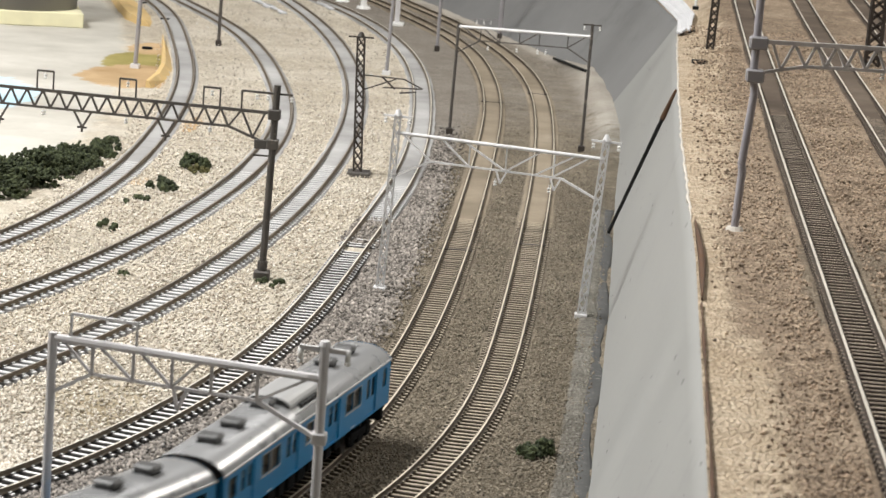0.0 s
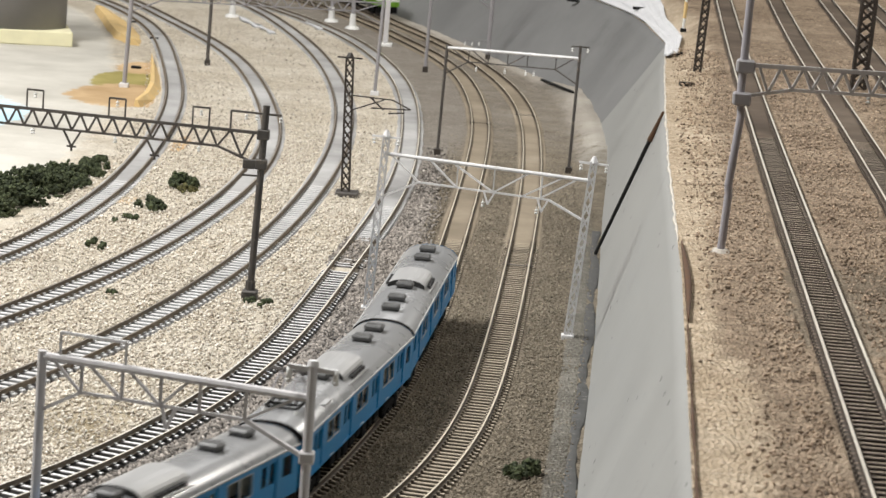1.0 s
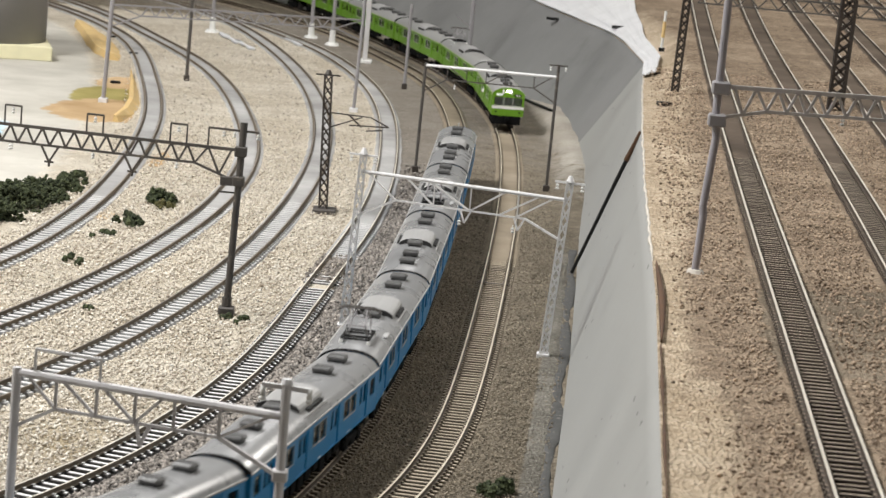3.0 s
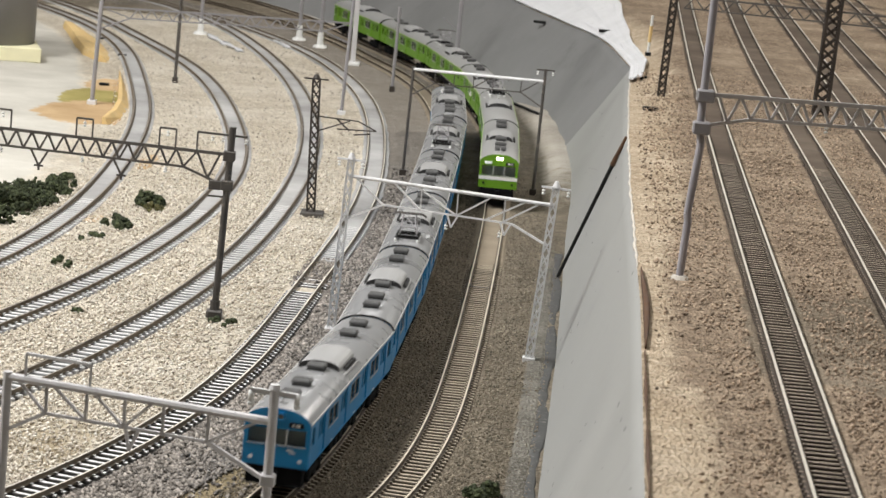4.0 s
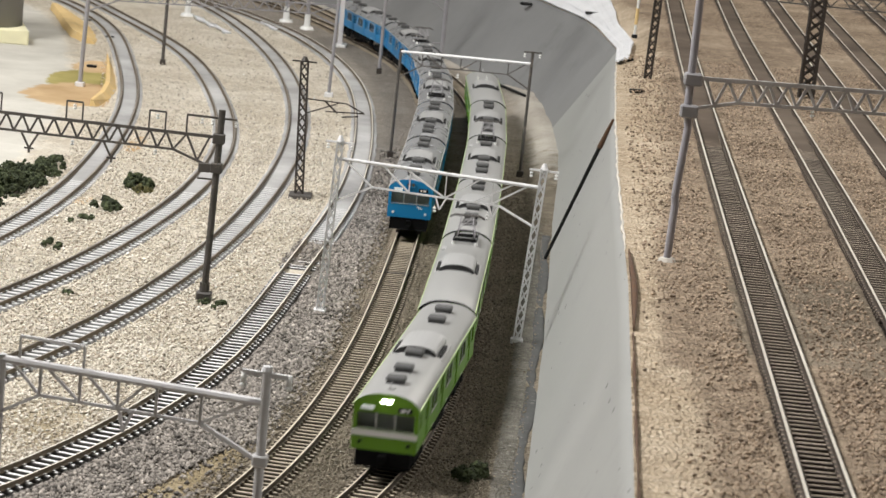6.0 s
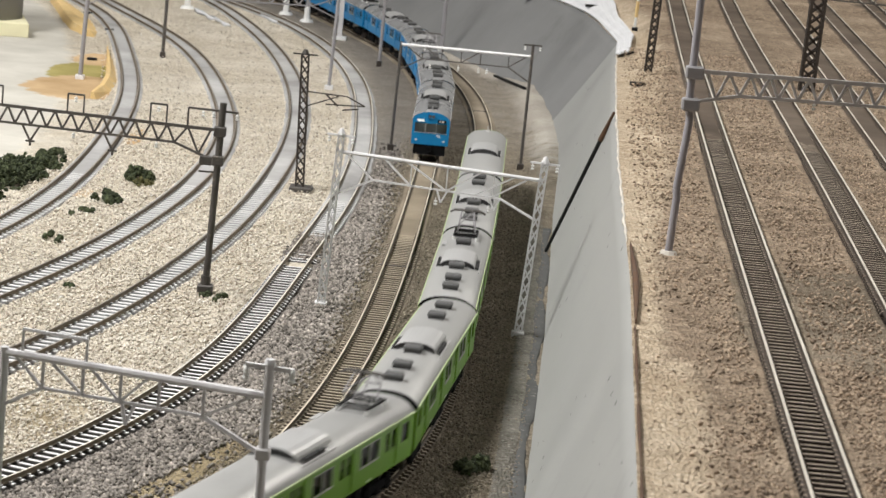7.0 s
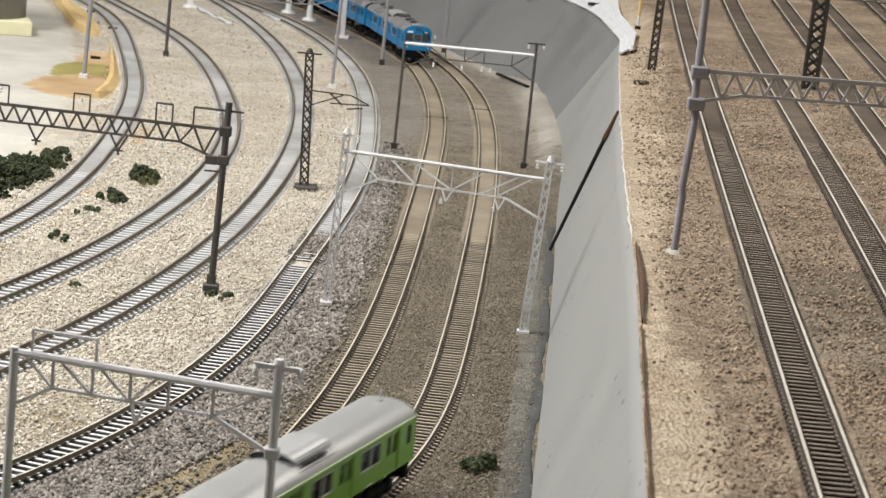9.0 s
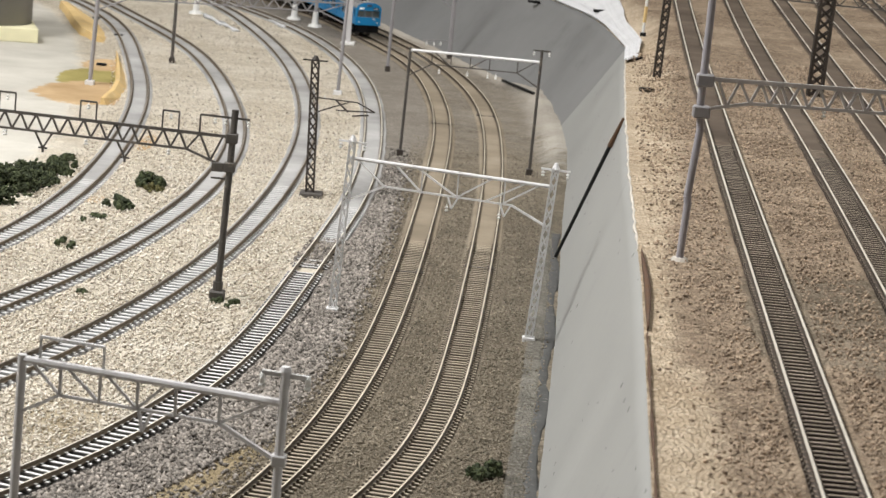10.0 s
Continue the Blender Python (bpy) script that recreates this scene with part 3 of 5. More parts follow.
                              ("wall_north", (-4.0, 7.5, -0.9), (4.0, 7.6, 1.8), "room"), ("wall_south", (-4.0, -2.6, -0.9), (4.0, -2.5, 1.8), "room")):
        tagged(new(name, Shape().box(lo, hi).mesh(name, M[mat])), "plain surface that closes the exhibition room", "room", kind="structure")


build_room()


# ---------------------------------------------------------------- small pieces along the wall's edge
def strip(name, pts, widths, height, material, label, category):
    """A low strip of uneven width that follows points (x, y, z)."""
    s = Shape()
    n = len(pts)
    verts = []
    for i, (p, w) in enumerate(zip(pts, widths)):
        a, b = Vector(pts[max(i - 1, 0)]), Vector(pts[min(i + 1, n - 1)])
        d = (b - a).normalized()
        side = Vector((-d.y, d.x, 0)) * w / 2
        p = Vector(p)
        for q, dz in ((p + side, 0), (p + side * 0.7, height), (p - side * 0.7, height), (p - side, 0)):
            verts.append((q.x, q.y, q.z + dz))
    faces = [(4 * i + j, 4 * i + 4 + j, 4 * i + 4 + (j + 1) % 4, 4 * i + (j + 1) % 4) for i in range(n - 1) for j in range(4)]
    faces += [(0, 1, 2, 3), (4 * n - 1, 4 * n - 2, 4 * n - 3, 4 * n - 4)]
    s.put(verts, faces)
    return tagged(new(name, s.mesh(name, material, True)), label, category)


def edge_pieces():
    rng = random.Random(3)
    ys = np.linspace(1.37, 2.5, 90)
    rim = strip("plaster_rim", [(float(top_x(y)) + 0.0004 + rng.uniform(-5, 5) * 1e-4, y, float(top_z(y)) - 0.001) for y in ys],
          [0.0008 + rng.uniform(0, 0.0012) * (0.2 + (y > 1.4)) for y in ys], 0.0012, M["rim"], "uneven pale plaster rim along the wall's top edge", "edging")
    rim.parent = NEAR_WALL
    del rim["category"]
    ys = np.linspace(1.16, 1.36, 24)
    strip("board_edge", [(float(top_x(y)) + 0.0018 + 0.0010 * math.sin((y - 1.16) * 15.7), y, float(top_z(y)) + 0.0002) for y in ys],
          [0.0006 + 0.0028 * math.sin((y - 1.16) * 15.7) for y in ys], 0.0022, M["board"], "warped raw brown board edge along the wall's top", "edging")
    ys = np.linspace(0.82, 1.15, 30)
    strip("board_edge", [(float(top_x(y)) + 0.0014, y, float(top_z(y)) + 0.0001) for y in ys],
          [0.0010 + 0.0006 * math.sin(y * 60) for y in ys], 0.0016, M["board"], "thin brown board edge along the wall's top", "edging")
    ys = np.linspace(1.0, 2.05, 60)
    # Dark grey strip of uneven width along the wall's foot.
    strip("foot_strip", [(float(foot_x(y)) - 0.0045, y, -0.0008) for y in ys], [0.009 + 0.003 * math.sin(y * 31) + rng.uniform(-1.5, 1.5) * 1e-3 for y in ys], 0.0010,
          painted("dark_grey_foot", (0.075, 0.075, 0.072), 0.85, vary=0.4, scale=90, dirt=(0.26, 0.25, 0.23), spots=0.02), "uneven dark grey strip along the foot of the wall", "edging")


edge_pieces()


# ---------------------------------------------------------------- tracks
def rail_mesh(line, side, s0, s1, material, head, wide=1.0):
    """A rail with foot, web and head swept along the line; the head's top face is worn bright."""
    prof = [(-0.0013, 0.0012), (-0.0013, 0.0016), (-0.0005, 0.0019), (-0.0005, 0.0031), (-0.0006, 0.0033), (-0.0005, 0.0040),
            (0.0005, 0.0040), (0.0006, 0.0033), (0.0005, 0.0031), (0.0005, 0.0019), (0.0013, 0.0016), (0.0013, 0.0012)]
    ss = np.arange(s0, s1, 0.012)
    verts, faces, n = [], [], len(prof)
    for s in ss:
        x, y, th = line.at(s, side)
        verts += [(x - a * wide * math.sin(th), y + a * wide * math.cos(th), line.z + z) for a, z in prof]
    for i in range(len(ss) - 1):
        faces += [(i * n + j, i * n + (j + 1) % n, (i + 1) * n + (j + 1) % n, (i + 1) * n + j) for j in range(n)]
    me = Shape().put(verts, faces).mesh("rail", material)
    me.materials.append(head)
    top = [1 if i % n == 5 else 0 for i in range(len(faces))]
    me.polygons.foreach_set("material_index", top)
    return me


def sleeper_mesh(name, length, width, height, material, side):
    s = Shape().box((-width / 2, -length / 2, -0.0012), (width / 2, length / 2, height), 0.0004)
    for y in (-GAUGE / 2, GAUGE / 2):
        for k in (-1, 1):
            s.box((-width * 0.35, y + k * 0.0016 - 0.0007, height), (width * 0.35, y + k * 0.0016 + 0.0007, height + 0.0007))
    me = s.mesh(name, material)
    # Faces that do not look up take the darker copy, shade in its colour.
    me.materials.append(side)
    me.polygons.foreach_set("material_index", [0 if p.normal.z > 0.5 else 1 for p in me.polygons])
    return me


def build_track(key, rail_mat, head_mat, sleeper, pitch, s0, s1, a, b, label, gap=(9, 9), later=None):
    line = LINES[key]
    track = thing("railway_track", Matrix.Identity(4), label, "track", "model railway tracks")
    for side in (GAUGE / 2, -GAUGE / 2):
        part("rail", rail_mesh(line, side, s0, s1, M[rail_mat], M[head_mat], {"L1": 1.25, "L2": 1.25, "R1": 1.3, "R2": 1.3, "R3": 1.3}.get(key, 1.0)), None, track)
    rng = random.Random(key)
    low, gone = BURIED[key]
    far = Shape()
    for i in range(int((min(b, gone) - a) / pitch)):
        at = a + i * pitch
        if gap[0] < at < gap[1] or gap[0] - 0.05 < at < gap[0] and rng.random() < 0.4:
            continue
        x, y, th = line.at(at)
        sink = 0.0012 * max(0.0, (at - low) / (gone - low)) + rng.uniform(0, 0.00025)
        m = pose(x, y, line.z - sink, 0, 0, math.degrees(th) + rng.uniform(-1.6, 1.6))
        if i >= 300:
            far.put([v.co for v in sleeper.vertices], [tuple(p.vertices) for p in sleeper.polygons], m)
        else:
            part("sleeper", later if later and at > gap[1] else sleeper, None, track, "", m)
    if far.v:
        tagged(part("far_sleeper_run", far, sleeper.materials[0], track), kind="stuff")
    return track


def build_tracks():
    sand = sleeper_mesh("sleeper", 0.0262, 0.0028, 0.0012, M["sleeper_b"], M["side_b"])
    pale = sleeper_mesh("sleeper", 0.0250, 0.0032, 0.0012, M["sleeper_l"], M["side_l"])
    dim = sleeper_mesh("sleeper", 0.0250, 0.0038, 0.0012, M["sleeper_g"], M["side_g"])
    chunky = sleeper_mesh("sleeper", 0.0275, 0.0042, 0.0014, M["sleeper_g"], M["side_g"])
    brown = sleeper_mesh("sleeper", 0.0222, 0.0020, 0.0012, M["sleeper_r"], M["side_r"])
    for key in ("B1", "B2"):
        track = build_track(key, "rail_b", "worn", sand, 0.0069, -1.6, LINES[key].length + 1.8, -0.12, 2.55, "weathered track with tan rails on sandy sleepers in brown ballast")
        for s in ((0.656, 1.454) if key == "B1" else (0.606, 1.454)):
            for side in (GAUGE / 2, -GAUGE / 2):
                x, y, th = LINES[key].at(s, side)
                part("rail_joiner", Shape().box((-0.007, -0.0021, 0.0010), (0.007, 0.0021, 0.0026), 0.0004), M["rail_r"], track, "dark rail joiner", pose(x, y, 0, 0, 0, math.degrees(th)))
            x, y, th = LINES[key].at(s)
            # Dark bar laid across in place of the gap between sleepers.
            part("joint_gap", Shape().box((-0.0012, -0.0115, -0.0012), (0.0012, 0.0115, 0.0016), 0.0003), M["brownsteel"], track, "dark cross bar at the rail joint", pose(x, y, 0, 0, 0, math.degrees(th)))
    build_track("L4", "rail_l", "polished", pale, 0.0083, -0.25, 3.1, -0.15, 2.6, "track with bright rails on pale concrete sleepers beside grey ballast", L4_BARE, dim)
    build_track("L3", "rail_l", "dulled", dim, 0.0092, -0.25, 3.0, -0.1, 2.6, "track with dull brown rails on pale sleepers in beige ballast")
    build_track("L2", "rail_l", "dulled", chunky, 0.0092, -0.25, 2.8, -0.1, 2.5, "track with dull brown rails on thick pale sleepers")
    build_track("L1", "rail_l", "dulled", chunky, 0.0092, -0.25, 2.7, -0.1, 2.4, "track with dull brown rails on thick pale sleepers by the plaster")
    for key, b in (("R1", 2.3), ("R2", 2.2), ("R3", 1.3), ("R4", 1.2), ("R5", 1.0)):
        build_track(key, "rail_r", "polished", brown, 0.0069, -0.45 if key < "R3" else -1.0, LINES[key].length + 0.5, -0.25 if key < "R3" else -0.6, b, "straight track with bright rails on brown sleepers on the raised board")


build_tracks()


# ---------------------------------------------------------------- overhead-line structures
def column(parent, base, top, r, mat, name="mast", n=10, label=""):
    return part(name, Shape().tube(base, top, r, r, n), mat, parent, label, smooth=False)


def lattice(parent, base, top, w0, w1, leg, mat, panels, deep=0.7):
    """A tapered lattice mast: four legs and crossed lacing on every side."""
    base, top = Vector(base), Vector(top)

    def corner(i, t):
        w = w0 + (w1 - w0) * t
        sx, sy = ((-1, -1), (1, -1), (1, 1), (-1, 1))[i % 4]
        return base.lerp(top, t) + Vector((sx * w / 2, sy * w / 2 * deep, 0))

    for i in range(4):
        part("leg", Shape().beam(corner(i, 0), corner(i, 1), leg, leg), mat, parent)
    for i in range(4):
        for k in range(panels):
            a, b = k / panels, (k + 1) / panels
            part("lacing", Shape().beam(corner(i, a), corner(i + 1, b), leg * 0.7, leg * 0.7), mat, parent)
            part("lacing", Shape().beam(corner(i + 1, a), corner(i, b), leg * 0.7, leg * 0.7), mat, parent)


def insulator(parent, x, y, z, beads=2):
    s = Shape().tube((x, y, z), (x, y, z - 0.0012), 0.0003, n=5)
    for i in range(beads):
        s.ball((x, y, z - 0.0022 - 0.0019 * i), 0.0012, 8, 0.7)
    part("insulator", s, M["insulator"], parent, "small white insulator", smooth=True)


def truss(parent, p, q, depth, pitch, chord, mat, run0=0.0, run1=0.0, drop0=0.0, drop1=0.0, posts=False, laced=False):
    """A beam from p to q: top chord, bottom chord between run0 and run1 from its ends, braces, and knees down to the masts."""
    p, q = Vector(p), Vector(q)
    length, d = (q - p).length, (q - p).normalized()
    down = Vector((0, 0, -depth))
    part("top_chord", Shape().beam(p, q, chord, chord * 1.15), mat, parent)
    a, b = p + d * run0 + down, q - d * run1 + down
    part("bottom_chord", Shape().beam(a, b, chord * 0.85, chord * 0.85), mat, parent)
    n = max(2, round((length - run0 - run1) / pitch))
    for i in range(n):
        u, w = run0 + (length - run0 - run1) * i / n, run0 + (length - run0 - run1) * (i + 1) / n
        lo, hi = (u, w) if i % 2 == 0 else (w, u)
        part("brace", Shape().beam(p + d * lo + down, p + d * hi, chord * 0.72, chord * 0.72), mat, parent)
        if posts:
            part("post", Shape().beam(p + d * lo + down, p + d * lo, chord * 0.7, chord * 0.7), mat, parent)
    if drop0:
        part("knee", Shape().beam(p + Vector((0, 0, -drop0)), a, chord * 0.85, chord * 0.85), mat, parent)
        if laced:
            foot = p + Vector((0, 0, -drop0))
            zig = [a, p + d * run0 * 0.72, foot.lerp(a, 0.45), p + d * run0 * 0.2]
            for u, w in zip(zig, zig[1:]):
                part("brace", Shape().beam(u, w, chord * 0.72, chord * 0.72), mat, parent)
        else:
            part("knee", Shape().beam(p, a, chord * 0.7, chord * 0.7), mat, parent)
    if drop1:
        part("knee", Shape().beam(q + Vector((0, 0, -drop1)), b, chord * 0.85, chord * 0.85), mat, parent)
        part("knee", Shape().beam(q, b, chord * 0.7, chord * 0.7), mat, parent)
    return d


def cross_arm(parent, x, y, z, half, mat, d=(1, 0)):
    part("cross_arm", Shape().beam((x - half * d[0], y - half * d[1], z), (x + half * d[0], y + half * d[1], z), 0.0012, 0.0012), mat, parent)
    insulator(parent, x - half * 0.85 * d[0], y - half * 0.85 * d[1], z)
    insulator(parent, x + half * 0.85 * d[0], y + half * 0.85 * d[1], z)


def left_gantry():
    """The long dark truss over the pale tracks."""
    g = thing("catenary_gantry", Matrix.Identity(4), "dark grey truss gantry on tubular masts over the pale tracks", "gantry", "overhead-line gantries")
    mat = M["steel"]
    bx, by = -0.1469, 1.6817
    column(g, (bx, by, 0.004), (bx + 0.0028, by, 0.1255), 0.0023, mat)
    part("foot", Shape().box((bx - 0.005, by - 0.005, -0.001), (bx + 0.005, by + 0.005, 0.006), 0.0008).tube((bx, by, 0.006), (bx, by, 0.012), 0.0032, n=10), mat, g)
    part("collar", Shape().box((bx - 0.0020, by - 0.003, 0.1035), (bx + 0.0058, by + 0.003, 0.1100), 0.0006), mat, g)
    part("collar", Shape().box((bx - 0.0020, by - 0.003, 0.0845), (bx + 0.0055, by + 0.003, 0.0910), 0.0006), mat, g)
    d = Vector((-0.986, 0.164, 0))
    p = Vector((bx + 0.002, by, 0.1075))
    q = p + d * 0.34
    truss(g, p, q, 0.0110, 0.0054, 0.0017, mat, 0.030, 0.002, 0.021, laced=True)
    part("knee_plate", Shape().box((-0.008, -0.001, -0.003), (0.0, 0.001, 0.003), 0.0005, Matrix.Translation((bx - 0.002, by, 0.0872))), mat, g)
    column(g, (q.x, q.y, 0.0), (q.x, q.y, 0.125), 0.0023, mat)
    for u in (0.0417, 0.0976, 0.153, 0.209, 0.265):
        a, b = p + d * (u - 0.0055), p + d * (u + 0.0055)
        up = Vector((0, 0, 0.0125))
        part("hoop", Shape().beam(a, a + up, 0.0010, 0.0010).beam(b, b + up, 0.0010, 0.0010).beam(a + up, b + up, 0.0012, 0.0012), mat, g)
        m = p + d * u
        insulator(g, m.x, m.y, m.z + 0.0122)
        insulator(g, m.x, m.y, m.z - 0.0112)
    for u in (0.071, 0.127, 0.183):
        m = p + d * u + Vector((0, 0, -0.0110))
        t = m + Vector((0, 0, -0.0105))
        part("hanger", Shape().beam(m - d * 0.006, t, 0.0012, 0.0012).beam(m + d * 0.006, t, 0.0012, 0.0012).beam(t - d * 0.003, t + d * 0.003, 0.0012, 0.0012).tube(t, t + Vector((0, 0, -0.003)), 0.0008, n=6), mat, g)
    for u in (0.042, 0.098, 0.154):
        m = p + d * u + Vector((0, 0, -0.0115))
        insulator(g, m.x, m.y, m.z)
    a = p + Vector((0, 0, 0.0125))
    part("arm", Shape().beam(a + d * 0.022, a - d * 0.011, 0.0013, 0.0013).beam(a + d * 0.022, p + d * 0.022, 0.0011, 0.0011), mat, g)
    for u in (0.012, 0.005, -0.0105):
        m = a + d * u
        insulator(g, m.x, m.y, m.z)
    part("arm", Shape().beam((bx - 0.010, by, 0.080), (bx + 0.002, by, 0.080), 0.0011, 0.0011), mat, g)


def middle_gantry():
    """The silver-painted gantry with lattice masts over the two brown tracks."""
    g = thing("catenary_gantry", Matrix.Identity(4), "silver-painted gantry with lattice masts over two brown tracks", "gantry", "overhead-line gantries")
    mat = M["silver"]
    l0, l1 = Vector((-0.0710, 1.6794, 0)), Vector((-0.0668, 1.6796, 0.1135))
    r0, r1 = Vector((0.0572, 1.6443, 0)), Vector((0.0640, 1.6441, 0.1125))
    for a, b in ((l0, l1), (r0, r1)):
        lattice(g, a, b, 0.0044, 0.0036, 0.0010, mat, 13, 0.9)
        part("foot", Shape().box((a.x - 0.004, a.y - 0.004, -0.001), (a.x + 0.004, a.y + 0.004, 0.0022), 0.0005), mat, g)
        part("cap", Shape().tube(b + Vector((0, 0, -0.001)), b + Vector((0, 0, 0.003)), 0.0028, 0.001, 8), mat, g)
        cross_arm(g, b.x, b.y, b.z - 0.0015, 0.0095, mat, (0.96, -0.27))
    p, q = l0.lerp(l1, 0.895), r0.lerp(r1, 0.89)
    d = (q - p).normalized()
    length = (q - p).length
    part("top_chord", Shape().tube(p, q, 0.0012, n=8), mat, g, "pale silver top chord")
    down = Vector((0, 0, -0.0155))
    a, b = p + d * 0.024 + down, q - d * 0.026 + down
    part("bottom_chord", Shape().beam(a, b, 0.0011, 0.0011), mat, g)
    part("knee", Shape().beam(l0.lerp(l1, 0.645), a, 0.0013, 0.0013), mat, g)
    part("knee", Shape().beam(r0.lerp(r1, 0.66), b, 0.0013, 0.0013), mat, g)
    for lo, hi in ((0.024, 0.004), (0.049, 0.030), (0.073, 0.045), (0.073, 0.096), (0.092, 0.118), (0.103, 0.127)):
        part("brace", Shape().beam(p + d * lo + down, p + d * min(hi, length), 0.0011, 0.0011), mat, g)
    for u in (0.049, 0.073, 0.104):
        part("post", Shape().beam(p + d * u, p + d * u + down, 0.0009, 0.0009), mat, g)
    for u in (0.070, 0.128):
        m = p + d * min(u, 0.105) + down
        t = m + Vector((0, 0, -0.008))
        part("hanger", Shape().beam(m - d * 0.003, t, 0.001, 0.001).beam(m + d * 0.004, t, 0.001, 0.001), mat, g)
        insulator(g, t.x - 0.003, t.y, t.z + 0.003)


def near_gantry():
    g = thing("catenary_gantry", Matrix.Identity(4), "plain grey portal gantry with a braced beam at the layout's front", "gantry", "overhead-line gantries")
    mat = M["palegrey"]
    a, b = (-0.1690, 1.046), (-0.0588, 1.008)
    column(g, (*a, 0), (*a, 0.1040), 0.0019, mat)
    column(g, (*b, 0), (*b, 0.1163), 0.0019, mat)
    for x, y in (a, b):
        part("foot", Shape().box((x - 0.005, y - 0.005, -0.001), (x + 0.005, y + 0.005, 0.004), 0.0006), mat, g)
    p, q = Vector((*a, 0.1020)), Vector((*b, 0.1029))
    d = (q - p).normalized()
    length = (q - p).length
    part("top_chord", Shape().tube(p, q, 0.0017, n=8), mat, g)
    down = Vector((0, 0, -0.0125))
    lo, hi = p + d * 0.018 + down, q - d * 0.027 + down
    part("bottom_chord", Shape().beam(lo, hi, 0.0012, 0.0012), mat, g)
    part("knee", Shape().beam(p + Vector((0, 0, -0.0225)), lo, 0.0014, 0.0014), mat, g)
    part("knee", Shape().beam(q + Vector((0, 0, -0.0240)), hi, 0.0016, 0.0016), mat, g)
    for u in (0.018, 0.036, 0.053, 0.070, length - 0.027):
        part("post", Shape().beam(p + d * u, p + d * u + down, 0.0018, 0.0012), mat, g)
    for u, w in ((0.004, 0.018), (0.020, 0.036), (0.038, 0.053), (0.066, 0.053), (length - 0.004, length - 0.027)):
        part("brace", Shape().beam(p + d * u, p + d * w + down, 0.0011, 0.0011), mat, g)
    m = p + d * 0.056 + down
    part("hanger", Shape().beam(m + d * 0.004, m + Vector((0, 0, -0.009)), 0.0012, 0.0012).beam(m - d * 0.002, m + Vector((0, 0, -0.009)), 0.0012, 0.0012), mat, g)
    u0, u1, up = p + d * 0.008, p + d * 0.037, Vector((0, 0, 0.0105))
    part("hoop", Shape().beam(u0, u0 + up, 0.0010, 0.0010).beam(u1, u1 + up, 0.0010, 0.0010).beam(u0 + up, u1 + up, 0.0012, 0.0012), M["silver"], g)
    s = Shape().beam((b[0] - 0.0095, b[1], 0.1150), (b[0] + 0.0095, b[1], 0.1138), 0.0018, 0.0018)
    part("cross_arm", s, M["silver"], g, "pale silver cross arm")
    for u in (-0.0090, 0.0090):
        part("insulator", Shape().tube((b[0] + u, b[1], 0.1146), (b[0] + u, b[1], 0.1104), 0.0011, n=8).ball((b[0] + u, b[1], 0.1096), 0.0015, 8, 0.8), M["insulator"], g, "small white insulator", smooth=True)
    part("cap", Shape().tube((*b, 0.1158), (*b, 0.1178), 0.0024, 0.0018, 10), M["silver"], g)
    part("collar", Shape().box((b[0] - 0.003, b[1] - 0.003, 0.0774), (b[0] + 0.003, b[1] + 0.003, 0.0819), 0.0005), mat, g)


def far_gantry():
    g = thing("catenary_gantry", Matrix.Identity(4), "thin grey gantry over the brown tracks before the grey wall", "gantry", "overhead-line gantries")
    mat = M["steel"]
    a, b = Vector((-0.0513, 2.3985, 0)), Vector((0.0677, 2.3500, 0))
    column(g, a, a + Vector((0.0015, 0, 0.1)), 0.0014, mat)
    column(g, b, b + Vector((0.0010, 0, 0.1135)), 0.0014, mat)
    for v in (a, b):
        part("foot", Shape().box((v.x - 0.003, v.y - 0.003, -0.001), (v.x + 0.003, v.y + 0.003, 0.005), 0.0005), M["brownsteel"], g)
    p, q = a + Vector((0.0015, 0, 0.0975)), b + Vector((0.001, 0, 0.1022))
    d = (q - p).normalized()
    length = (q - p).length
    part("top_chord", Shape().tube(p, q, 0.0013, n=8), M["silver"], g, "pale grey top chord")
    down = Vector((0, 0, -0.0115))
    lo, hi = p + d * 0.022 + down, q - d * 0.022 + down
    part("bottom_chord", Shape().beam(lo, hi, 0.0010, 0.0010), mat, g)
    part("knee", Shape().beam(p + Vector((0, 0, -0.0235)), lo, 0.0011, 0.0011), mat, g)
    part("knee", Shape().beam(q + Vector((0, 0, -0.0235)), hi, 0.0011, 0.0011), mat, g)
    for u in (0.022, 0.041, 0.060, 0.079, length - 0.022):
        part("post", Shape().beam(p + d * u, p + d * u + down, 0.0009, 0.0009), mat, g)
    for u, w in ((0.004, 0.022), (0.024, 0.041), (0.079, 0.060), (length - 0.004, length - 0.022)):
        part("brace", Shape().beam(p + d * u, p + d * w + down, 0.0009, 0.0009), mat, g)
    for u in (0.03, 0.058, 0.078, 0.086):
        m = p + d * u + down
        insulator(g, m.x, m.y, m.z - 0.003)
    cross_arm(g, b.x + 0.001, b.y, 0.1125, 0.008, mat)


def lattice_pole():
    g = thing("catenary_mast", Matrix.Identity(4), "dark lattice mast with a bracket arm standing on a plate", "mast", "overhead-line masts")
    mat = M["brownsteel"]
    x, y = -0.1163, 2.1267
    lattice(g, (x, y, 0.003), (x - 0.004, y, 0.111), 0.0062, 0.0056, 0.0013, mat, 13, 0.8)
    part("foot", Shape().box((x - 0.008, y - 0.010, -0.001), (x + 0.0105, y + 0.010, 0.0030), 0.0007), M["steel"], g)
    t = Vector((x - 0.004, y, 0.1115))
